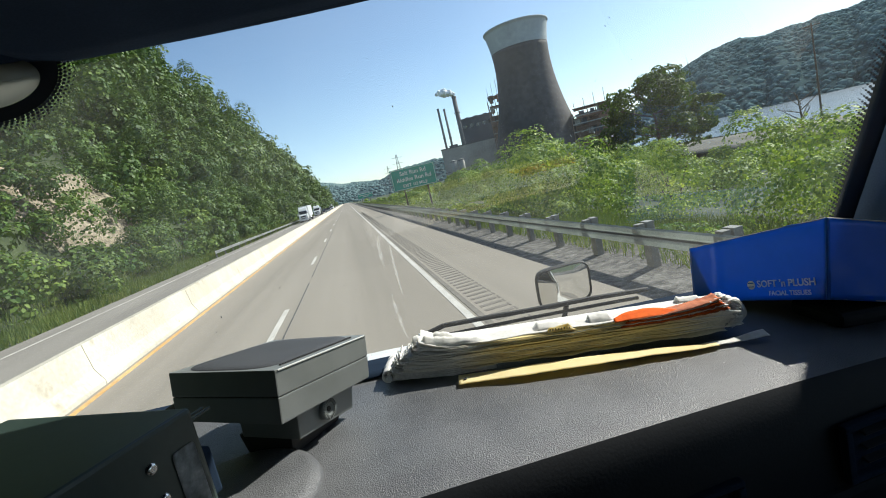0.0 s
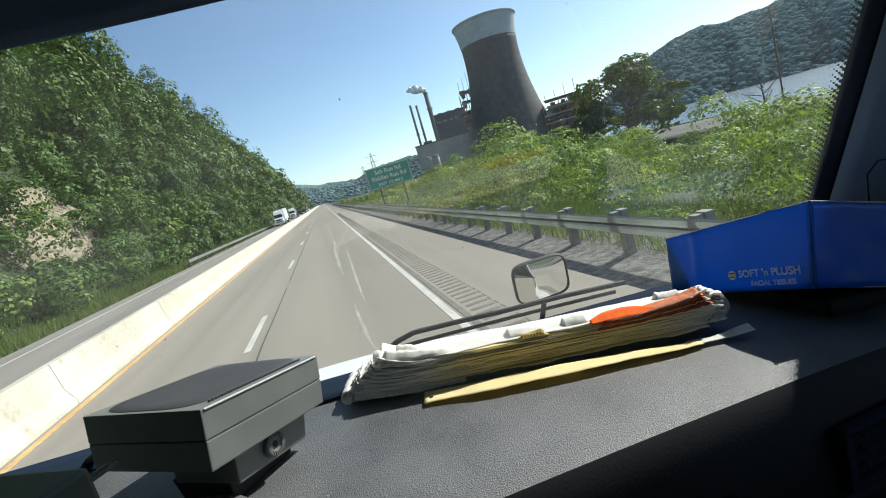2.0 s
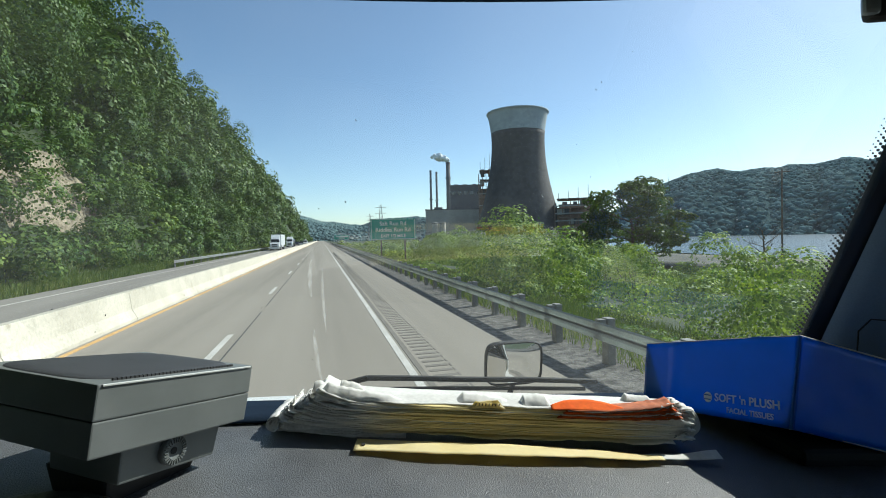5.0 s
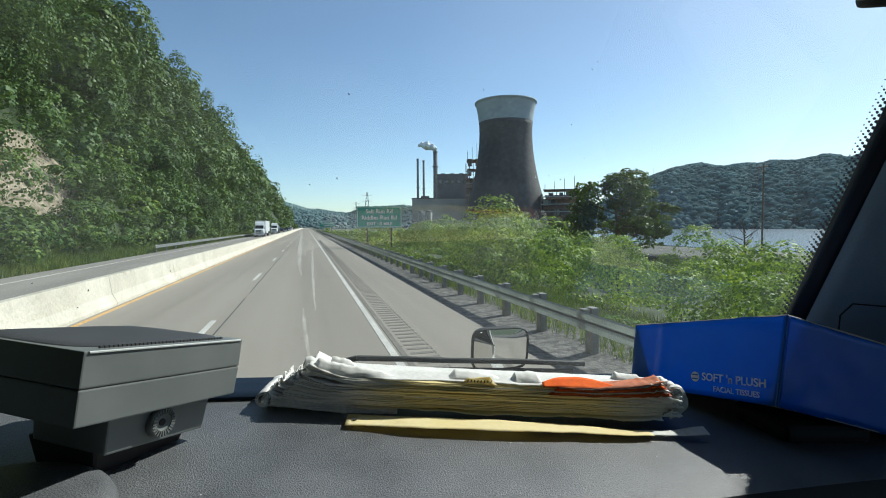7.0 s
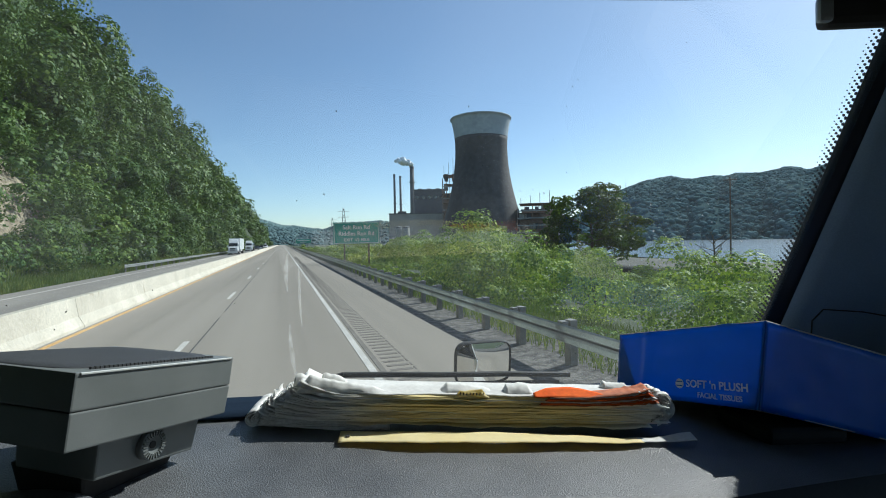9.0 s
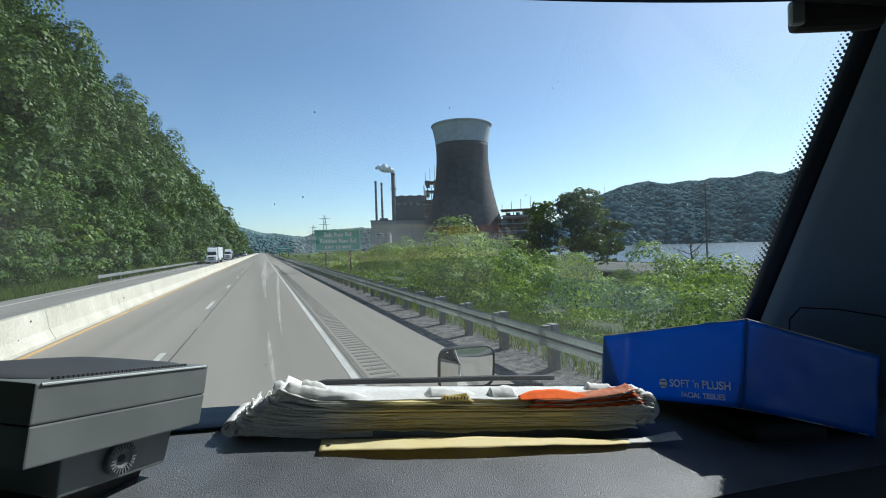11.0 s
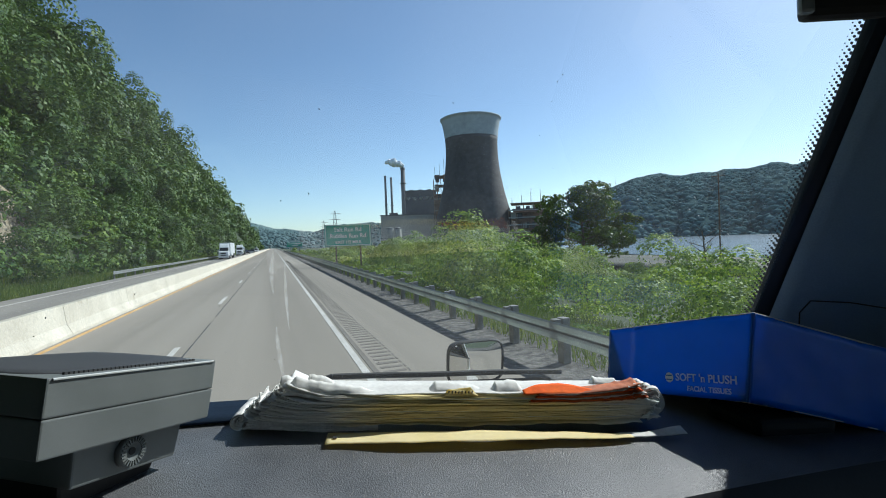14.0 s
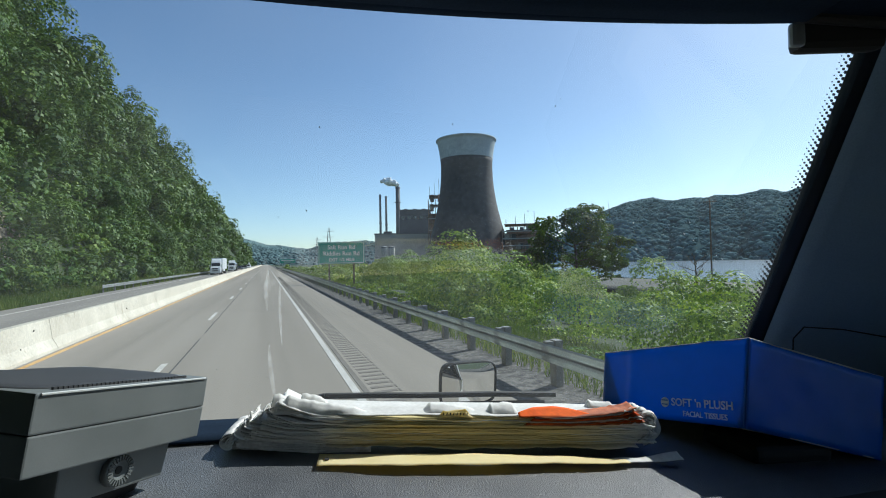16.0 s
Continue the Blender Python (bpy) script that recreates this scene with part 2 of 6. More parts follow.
e_b = en["Principled BSDF"].inputs["Base Color"]
el_.new(mixed(en, el_, e_b.links[0].from_socket, e_rp.outputs[0], 1.0, "MULTIPLY"), e_b)
M_ORANGE = surface("orange printing", (0.72, 0.09, 0.004), (0.82, 0.14, 0.01), 30, 0.8, spec=0.15, fine=150, fine_amount=0.3, dist=0.0006)
M_ORANGE_DARK = surface("worn orange printing", (0.3, 0.07, 0.015), (0.55, 0.16, 0.05), 60, 0.75, fine=200, fine_amount=0.5, dist=0.0006)
M_YELLOW = surface("yellow paper", (0.9, 0.81, 0.46), (0.95, 0.88, 0.58), 20, 0.85, spec=0.1, fine=150, bump=0.1, fine_amount=0.12, dist=0.0005)
M_BLUE = surface("blue printed card", (0.014, 0.135, 0.5), (0.02, 0.17, 0.58), 12, 0.36, fine=90, bump=0.05, fine_amount=0.12, dist=0.002)
M_HEADLINER = surface("black headliner", (0.011, 0.02, 0.036), (0.017, 0.029, 0.05), 6, 0.9, fine=300, bump=0.2, fine_amount=0.3, dist=0.001, spec=0.05)
def see_through(m, colour, share):
    """Lets some light through a thin sheet of card or paper."""
    n, l = m.node_tree.nodes, m.node_tree.links
    tr, mx = n.new("ShaderNodeBsdfTranslucent"), n.new("ShaderNodeMixShader")
    tr.inputs[0].default_value, mx.inputs[0].default_value = (*colour, 1), share
    l.new(n["Principled BSDF"].outputs[0], mx.inputs[1])
    l.new(tr.outputs[0], mx.inputs[2])
    l.new(mx.outputs[0], n["Material Output"].inputs[0])


see_through(M_NEWS_EDGE, (0.9, 0.84, 0.62), 0.2)
see_through(M_NEWS, (0.8, 0.8, 0.76), 0.3)
see_through(M_YELLOW, (0.95, 0.8, 0.34), 0.42)
bl_n, bl_l = M_BLUE.node_tree.nodes, M_BLUE.node_tree.links
bl_t, bl_m = bl_n.new("ShaderNodeBsdfTranslucent"), bl_n.new("ShaderNodeMixShader")
bl_t.inputs[0].default_value, bl_m.inputs[0].default_value = (0.035, 0.26, 0.75, 1), 0.36
bl_l.new(bl_n["Principled BSDF"].outputs[0], bl_m.inputs[1])
bl_l.new(bl_t.outputs[0], bl_m.inputs[2])
bl_l.new(bl_m.outputs[0], bl_n["Material Output"].inputs[0])
M_CARD = surface("bare card", (0.5, 0.48, 0.44), (0.6, 0.58, 0.54), 20, 0.85)
M_PRINT = plain("white print", (0.88, 0.9, 0.92), 0.5)
M_WHITE_PAINT = surface("white vehicle paint", (0.72, 0.73, 0.73), (0.8, 0.81, 0.81), 1.5, 0.3, fine=20, bump=0.02, fine_amount=0.1)
M_TYRE = plain("tyre rubber", (0.02, 0.02, 0.02), 0.8)
M_DARKGLASS = plain("dark window glass", (0.015, 0.018, 0.02), 0.08, spec=0.8)
M_CARBLUE = plain("blue-grey car paint", (0.04, 0.05, 0.065), 0.25, 0.4)
M_POLISHED = plain("polished tank steel", (0.55, 0.57, 0.6), 0.15, 1.0)
M_MIRROR = plain("mirror glass", (0.85, 0.87, 0.88), 0.02, 1.0)
M_SMEAR, sm_n, sm_l, sm_b = nodes_of("dried film on glass")
sm_b.inputs["Base Color"].default_value = (0.7, 0.7, 0.67, 1)
sm_t, sm_m = sm_n.new("ShaderNodeBsdfTransparent"), sm_n.new("ShaderNodeMixShader")
_, sm_r = noise_ramp(sm_n, sm_l, 90, 4, (0.04, 0.04, 0.04), (0.3, 0.3, 0.3))
sm_l.new(sm_r.outputs[0], sm_m.inputs[0])
sm_l.new(sm_t.outputs[0], sm_m.inputs[1])
sm_d = sm_n.new("ShaderNodeBsdfTranslucent")
sm_d.inputs[0].default_value = (0.7, 0.7, 0.67, 1)
sm_l.new(sm_d.outputs[0], sm_m.inputs[2])
sm_l.new(sm_m.outputs[0], sm_n["Material Output"].inputs[0])
M_SPLAT = plain("dried insect mark", (0.75, 0.78, 0.78), 0.8)
see_through(M_SPLAT, (0.75, 0.78, 0.78), 0.75)
M_SHIELD = glass_pane("windshield glass", (0.93, 0.97, 0.98), 1.5, 0.035)


# ---------------------------------------------------------------- builders
def part(name, bm, material, parent=None, label=""):
    me = bpy.data.meshes.new(name)
    bm.to_mesh(me)
    bm.free()
    me.materials.append(material)
    ob = new(name, me)
    if parent is not None:
        ob.parent = parent
    if label:
        tagged(ob, label)
    return ob


def thing(name, label, category, group="", kind="", at=None):
    ob = new(name)
    if at is not None:
        ob.matrix_basis = at
    return tagged(ob, label, category, group, kind)


def raw(name, verts, faces, material, parent=None, smooth=False):
    me = bpy.data.meshes.new(name)
    me.from_pydata([tuple(v) for v in verts], [], faces)
    me.materials.append(material)
    if smooth:
        me.polygons.foreach_set("use_smooth", [True] * len(me.polygons))
    ob = new(name, me)
    if parent is not None:
        ob.parent = parent
    return ob


def box(size, at=(0, 0, 0), bevel=0.0, turn=(0, 0, 0), seg=2, taper=None, into=None):
    """A bevelled block; taper shrinks its foot to that share of the top."""
    bm = bmesh.new()
    bmesh.ops.create_cube(bm, size=1.0)
    for v in bm.verts:
        v.co = Vector((v.co.x * size[0], v.co.y * size[1], v.co.z * size[2]))
        if taper and v.co.z < 0:
            v.co.x *= taper
            v.co.y *= taper
    if bevel:
        bmesh.ops.bevel(bm, geom=bm.edges[:], offset=bevel, segments=seg, profile=0.6, affect="EDGES")
    bmesh.ops.transform(bm, matrix=pose(*at, *turn), verts=bm.verts)
    return joined(into, bm)


def joined(into, bm):
    if into is None:
        return bm
    me = bpy.data.meshes.new("tmp")
    bm.to_mesh(me)
    bm.free()
    into.from_mesh(me)
    bpy.data.meshes.remove(me)
    return into


def rod(a, b, r, r2=None, seg=10, into=None):
    a, b = Vector(a), Vector(b)
    bm = bmesh.new()
    d = (b - a)
    bmesh.ops.create_cone(bm, cap_ends=True, segments=seg, radius1=r, radius2=r if r2 is None else r2, depth=d.length)
    m = Matrix.Translation((a + b) / 2) @ d.to_track_quat("Z", "Y").to_matrix().to_4x4()
    bmesh.ops.transform(bm, matrix=m, verts=bm.verts)
    return joined(into, bm)


def prism(outline, axis, lo, hi, bevel=0.0):
    """A flat outline pushed out along an axis. The outline's pairs are the other two axes in order."""
    bm = bmesh.new()
    def at(p, v):
        q = list(p)
        q.insert("xyz".index(axis), v)
        return q
    a = [bm.verts.new(at(p, lo)) for p in outline]
    b = [bm.verts.new(at(p, hi)) for p in outline]
    bm.faces.new(a)
    bm.faces.new(b[::-1])
    for i in range(len(a)):
        j = (i + 1) % len(a)
        bm.faces.new((a[j], a[i], b[i], b[j]))
    bmesh.ops.recalc_face_normals(bm, faces=bm.faces[:])
    if bevel:
        bmesh.ops.bevel(bm, geom=bm.edges[:], offset=bevel, segments=2, profile=0.6, affect="EDGES")
    return bm


def lathe(rings, seg=48, cap=True):
    """Rings of (radius, z) turned round z."""
    bm = bmesh.new()
    rows = [[bm.verts.new((r * math.cos(2 * math.pi * k / seg), r * math.sin(2 * math.pi * k / seg), z)) for k in range(seg)] for r, z in rings]
    for lo, hi in zip(rows, rows[1:]):
        for k in range(seg):
            bm.faces.new((lo[k], lo[(k + 1) % seg], hi[(k + 1) % seg], hi[k])).smooth = True
    if cap:
        bm.faces.new(rows[0][::-1])
        bm.faces.new(rows[-1])
    return bm


def sheet(fn, us, vs, thick=0.0):
    """A grid of fn(u, v), given thickness along its normals."""
    bm = bmesh.new()
    g = [[bm.verts.new(fn(u, v)) for v in vs] for u in us]
    for i in range(len(us) - 1):
        for j in range(len(vs) - 1):
            bm.faces.new((g[i][j], g[i + 1][j], g[i + 1][j + 1], g[i][j + 1])).smooth = True
    bmesh.ops.recalc_face_normals(bm, faces=bm.faces[:])
    if thick:
        bmesh.ops.solidify(bm, geom=bm.faces[:], thickness=thick)
    return bm


def steps(a, b, n):
    return [a + (b - a) * i / n for i in range(n + 1)]


def words(name, text, size, material, m, parent, extrude=0.0004, align="LEFT"):
    """Writing in the built-in font, as a mesh."""
    cu = bpy.data.curves.new(name, "FONT")
    cu.body, cu.size, cu.extrude, cu.align_x, cu.resolution_u = text, size, extrude, align, 3
    cu.offset = size * 0.018
    tmp = new("tmp_text", cu)
    me = bpy.data.meshes.new_from_object(tmp.evaluated_get(bpy.context.evaluated_depsgraph_get()))
    bpy.data.objects.remove(tmp)
    bpy.data.curves.remove(cu)
    me.materials.clear()
    me.materials.append(material)
    ob = new(name, me)
    ob.parent = parent
    ob.matrix_basis = m
    return ob


RNG = np.random.default_rng(7)


def leaf_mesh(name, places, outward, sizes, material, parent=None, loose=0.55):
    """Many small pointed leaves: one folded rhomb at each place, turned loosely outward."""
    n = len(places)
    nrm = outward + RNG.normal(0, loose, (n, 3)) + np.array((0, 0, 0.2))
    nrm /= np.linalg.norm(nrm, axis=1)[:, None] + 1e-9
    t = np.cross(nrm, RNG.normal(0, 1, (n, 3)))
    t /= np.linalg.norm(t, axis=1)[:, None] + 1e-9
    b = np.cross(nrm, t)
    s = sizes[:, None] * RNG.uniform(0.6, 1.35, (n, 1))
    w = s * RNG.uniform(0.28, 0.5, (n, 1))
    v = np.stack([places - t * s * 0.5, places + b * w + nrm * s * 0.12, places + t * s * 0.5, places - b * w + nrm * s * 0.12], 1).reshape(-1, 3)
    me = bpy.data.meshes.new(name)
    me.vertices.add(4 * n)
    me.vertices.foreach_set("co", v.ravel().astype(np.float32))
    me.loops.add(4 * n)
    me.loops.foreach_set("vertex_index", np.arange(4 * n, dtype=np.int32))
    me.polygons.add(n)
    me.polygons.foreach_set("loop_start", np.arange(0, 4 * n, 4, dtype=np.int32))
    me.update(calc_edges=True)
    me.materials.append(material)
    ob = new(name, me)
    if parent is not None:
        ob.parent = parent
    return ob


def crown_points(count, centre, radius, height, lobes=9, leaves_at=0.75):
    """Places of leaves over a crown of rounded lobes with hollows between them, and the way out of each."""
    c = RNG.normal(0, 1, (lobes, 3)) + np.array((0, 0, 0.3))
    c /= np.linalg.norm(c, axis=1)[:, None]
    way = c.copy()
    c *= RNG.uniform(0.45, 0.8, (lobes, 1))
    r = RNG.uniform(0.24, 0.5, lobes)
    k = RNG.choice(lobes, count, p=r * r / (r * r).sum())
    d = RNG.normal(0, 1, (count, 3)) + 0.7 * way[k] + np.array((0, 0, 0.3))
    d /= np.linalg.norm(d, axis=1)[:, None]
    bumps = 1 + 0.16 * np.sin(7 * d[:, 0] + 3 * k) * np.sin(7 * d[:, 1] + k) + 0.1 * np.sin(11 * d[:, 2] + 5 * k)
    reach = r[k] * bumps * np.where(RNG.random(count) < 0.9, RNG.uniform(0.94, 1.04, count), RNG.uniform(leaves_at * 0.7, 1.14, count))
    p = c[k] + d * reach[:, None]
    out = d + 0.15 * p
    return np.asarray(centre) + p * np.array((radius, radius, height / 2)), out / (np.linalg.norm(out, axis=1)[:, None] + 1e-9)


# ---------------------------------------------------------------- the land
Z0 = -0.15                        # the road's surface under the cab


def far_road_z(x):
    return Z0 - 0.035 * max(0.0, -6.0 - x)


def land_z(x, y):
    """Height of the ground."""
    if x < -15.0:
        d = -15.0 - x
        z = -0.55 + 0.1 * min(d, 2.5)
        if d > 2.5:
            z += 1.5 * min(d - 2.5, 46) * min(1.0, max(0.12, (1500 - y) / 700))
        if d > 48:
            z += 0.12 * (d - 48)
        return z
    if x < 5.6:
        return Z0 - 0.12 if x > -5.5 else far_road_z(x) - 0.12
    d = x - 5.6
    z = Z0 - 0.05 - 0.13 * min(d, 16) - 0.06 * max(0.0, min(d - 16, 70))
    return max(z, -8.0)


def build_ground():
    xs = sorted({*steps(-900, -120, 12), *steps(-120, -15, 42), -14.9, -5.6, -5.4, 5.6, *steps(5.6, 24, 16), *steps(24, 120, 16), *steps(120, 2600, 20)})
    ys = sorted({*steps(-300, 0, 10), *steps(0, 200, 50), *steps(200, 1200, 40), *steps(1200, 4800, 18)})
    vs = []
    for x in xs:
        for y in ys:
            z = land_z(x, y)
            rough = 0.0 if -17 < x < 6.2 else min(1.0, (abs(x) - 6) / 8) * (0.5 if x > 0 else 1.2)
            vs.append((x, y, z + rough * noise.noise((x * 0.11, y * 0.11, 1.3))))
    m = len(ys)
    fs = [(i * m + j, (i + 1) * m + j, (i + 1) * m + j + 1, i * m + j + 1) for i in range(len(xs) - 1) for j in range(m - 1)]
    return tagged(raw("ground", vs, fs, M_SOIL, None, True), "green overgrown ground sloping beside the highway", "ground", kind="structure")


build_ground()


def strip(name, x0, x1, y0, y1, z, thick, material, label, category="road"):
    ob = part(name, box((x1 - x0, y1 - y0, thick), ((x0 + x1) / 2, (y0 + y1) / 2, z - thick / 2)), material)
    return tagged(ob, label, category, kind="structure")


road = strip("road", -5.35, 3.72, -60, 1500, Z0, 0.1, M_ROAD, "pale worn concrete carriageway with two lanes and a shoulder")
far_road = part("far_road", prism([(-15.2, far_road_z(-15.2)), (-5.75, Z0 - 0.01), (-5.75, Z0 - 0.2), (-15.2, far_road_z(-15.2) - 0.2)], "y", -60, 1500), M_FARROAD)
tagged(far_road, "grey asphalt carriageway beyond the median barrier", "road", kind="structure")
gravel = strip("verge", 3.72, 5.9, -60, 900, Z0 - 0.03, 0.12, M_GRAVEL, "dark gravel verge under the guardrail", "verge")


def painted(name, x, w, y0, y1, material, label, z=None):
    z = Z0 if z is None else z
    return tagged(part(name, box((w, y1 - y0, 0.006), (x, (y0 + y1) / 2, z + 0.004)), material), label, "road marking", kind="structure")


painted("edge_line", 1.43, 0.13, -60, 1400, M_WHITE_LINE, "solid white edge line on the carriageway")
painted("yellow_line", -5.18, 0.13, -60, 1400, M_YELLOW_LINE, "faded yellow edge line beside the median barrier")
painted("far_edge_line", -13.3, 0.13, -60, 900, M_WHITE_LINE, "white edge line of the far carriageway", far_road_z(-13.3))
lane_mark = painted("lane_line", -2.2, 0.13, 0, 3.05, M_WHITE_LINE, "white dash of the broken lane line")
tagged(lane_mark, group="lane dashes")
lane_mark.location.y = 9.5
for k in range(1, 26):
    copy_thing(lane_mark, pose(0, 9.5 + 12.2 * k, 0))
y = 5.0
bm = bmesh.new()
while y < 420:
    x = -1.92 + 0.05 * noise.noise((0, y * 0.7, 0))
    x2 = -1.92 + 0.05 * noise.noise((0, (y + 1.6) * 0.7, 0))
    rod((x, y, Z0 - 0.002), (x2, y + 1.6, Z0 - 0.002), 0.017, seg=6, into=bm)
    y += 1.6 if RNG.random() > 0.12 else 3.0
tagged(part("road_seam", bm, M_TAR), "dark tar seam along the lane joint", "road seam", kind="structure")
bm = bmesh.new()
for k in range(260):
    box((0.40, 0.12, 0.004), (1.92 + 0.02 * noise.noise((k * 0.3, 0, 0)), 2.0 + 0.31 * k, Z0 + 0.003), into=bm)
for k in range(180):
    box((0.035, 0.19, 0.004), (2.17 + 0.015 * noise.noise((k * 0.3, 3, 0)), 2.0 + 0.31 * k, Z0 + 0.003), into=bm)
painted("shoulder_joint", 1.60, 0.10, -60, 600, M_GROOVE, "dirty joint between the lane and the shoulder")
tagged(part("rumble_strip", bm, M_GROOVE), "row of rumble strip grooves in the shoulder", "rumble strip", kind="stuff")


# ---------------------------------------------------------------- barrier and rails
def barrier_profile(cx):
    return [(cx - 0.3, Z0 - 0.05), (cx + 0.3, Z0 - 0.05), (cx + 0.3, Z0 + 0.08), (cx + 0.17, Z0 + 0.33), (cx + 0.1, Z0 + 0.86), (cx - 0.1, Z0 + 0.86), (cx - 0.17, Z0 + 0.33), (cx - 0.3, Z0 + 0.08)]


barrier = thing("median_barrier", "long cream concrete median barrier between the carriageways", "barrier", kind="structure")
for k in range(40):
    ln = 6.0 if k < 30 else 60.0
    y0 = -20 + 6.0 * k if k < 30 else 160 + 60.0 * (k - 30)
    part("barrier_segment", prism(barrier_profile(-5.66), "y", y0 + 0.008, y0 + ln - 0.008, 0.012), M_CONCRETE, barrier)


def w_beam(x, y0, y1, z, face):
    """A folded guardrail beam; face is +1 or -1, the side of its fold."""
    prof = [(0, -0.155), (0.03, -0.13), (0.036, -0.06), (0.014, -0.02), (0.014, 0.02), (0.036, 0.06), (0.03, 0.13), (0, 0.155)]
    bm = bmesh.new()
    a = [bm.verts.new((x + face * p, y0, z + q)) for p, q in prof]
    b = [bm.verts.new((x + face * p, y1, z + q)) for p, q in prof]
    for i in range(len(prof) - 1):
        bm.faces.new((a[i], a[i + 1], b[i + 1], b[i]))
    bmesh.ops.solidify(bm, geom=bm.faces[:], thickness=0.006)
    return bm


guardrail = thing("guardrail", "weathered galvanised steel guardrail on posts beside the shoulder", "guardrail")
for k in range(75):
    part("beam", w_beam(4.62, -8 + 3.81 * k, -8 + 3.81 * (k + 1) + 0.03, Z0 + 0.58 + 0.0008 * (k % 2), -1), M_RAIL, guardrail)
post = part("post", box((0.15, 0.2, 1.0), (0, 0, 0.335), 0.012), M_POST, guardrail)
post.location = (4.86, 1.7, Z0 - 0.05)
block = part("spacer_block", box((0.13, 0.15, 0.34), (0, 0, 0), 0.01), M_POST, guardrail)
block.location = (4.70, 1.7, Z0 + 0.6)
for k in range(1, 140):
    for src, x, z in ((post, 4.86, Z0 - 0.05), (block, 4.70, Z0 + 0.6)):
        o = src.copy()
        scene.collection.objects.link(o)
        o.location = (x, 1.7 + 1.905 * k, z)
far_rail = thing("guardrail", "pale steel guardrail beyond the far carriageway", "guardrail")
for k in range(30):
    part("beam", w_beam(-14.9, 55 + 3.81 * k, 55 + 3.81 * (k + 1) + 0.03, Z0 + 0.32, 1), M_STEEL, far_rail)
    part("post", box((0.12, 0.12, 1.0), (-15.08, 56 + 3.81 * k, Z0 + 0.02), 0.01), M_POST, far_rail)


# ---------------------------------------------------------------- woods and bushes
def bare_rock(y, d):
    """Whether the bank shows bare rock there."""
    return ((y - 47) / 7) ** 2 + ((d - 7.5) / 2.2) ** 2 < 0.75 + 0.9 * noise.noise((y * 0.15, d * 0.3, 4.0))


def hill_woods():
    """Broad-leaved trees close together up the slope, each with its own lumpy crown."""
    P, O, S = [], [], []
    bands = ((8, 62, 6.4, 3800, 0.29), (62, 130, 7.0, 1400, 0.54), (130, 300, 8.0, 480, 0.98), (300, 900, 10.0, 90, 2.4))
    for y0, y1, gap, leaves, size in bands:
        for x in np.arange(-19.5, -84, -gap):
            for yy in np.arange(y0, y1, gap):
                if RNG.random() < 0.06:
                    continue
                tx, ty = x + RNG.uniform(-0.42, 0.42) * gap, yy + RNG.uniform(-0.42, 0.42) * gap
                near = -15.0 - tx
                big = RNG.uniform(0.6, 1.2) * (1 + 0.5 * max(0.0, noise.noise((tx * 0.05, ty * 0.05, 9.0)) * 2))
                if RNG.random() < 0.22 and near > 14:
                    big *= 1.55
                r = gap * 0.58 * big
                h = (2.6 + min(near, 14) * 0.46) * big * (1.0 if gap < 6 else 1.15)
                if near < 9:
                    r = min(r, 1.9 + near * 0.24)
                if bare_rock(ty, near):
                    continue
                z = land_z(tx, ty)
                n = int(leaves * (0.6 if near < 7 else 1.0) * min(1.6, max(0.6, big * big)))
                p, o = crown_points(n, (tx, ty, z + h * 0.48), r, h * 1.2, int(RNG.integers(7, 13)))
                P.append(p)
                O.append(o)
                S.append(np.full(len(p), size * (0.75 if near < 8 else 1.0)))
    for k in range(620):
        near, yy = RNG.uniform(4.5, 44), 12 + 150 * RNG.random() ** 1.3
        if bare_rock(yy, near):
            continue
        h = RNG.uniform(2.2, 4.0)
        p, o = crown_points(240, (-15.0 - near, yy, land_z(-15.0 - near, yy) + h * 0.5), RNG.uniform(1.8, 3.0), h, 7)
        P.append(p)
        O.append(o)
        S.append(np.full(len(p), 0.4))
    return tagged(leaf_mesh("woodland", np.concatenate(P), np.concatenate(O), np.concatenate(S), M_LEAF_HILL, None, 0.2), "dense dark green broad-leaved woodland on the steep hillside", "woodland", kind="stuff")


hill_woods()


def rock_face():
    def at(u, v):
        y = 36 + 22 * u
        d = 4.4 + 6.4 * v
        x = -15.0 - d
        b = noise.noise((y * 0.25, d * 0.5, 2)) * 0.5 + noise.noise((y * 0.9, d * 1.6, 5)) * 0.35 + noise.noise((y * 2.2, d * 4, 8)) * 0.15
        b += 0.4 * (math.floor(d * 0.9 + noise.noise((y * 0.1, 0, 7))) - d * 0.9)
        rim = min(1.0, 6 * min(u, 1 - u), 6 * min(v, 1 - v))
        return (x, y, land_z(x, y) + 1.2 * noise.noise((x * 0.11, y * 0.11, 1.3)) - 0.6 + 1.45 * rim + 0.85 * b)
    return tagged(part("rock_face", sheet(at, steps(0, 1, 110), steps(0, 1, 40)), M_ROCK), "bare tan layered rock cut showing through the hillside trees", "rock face", kind="structure")


rock_face()


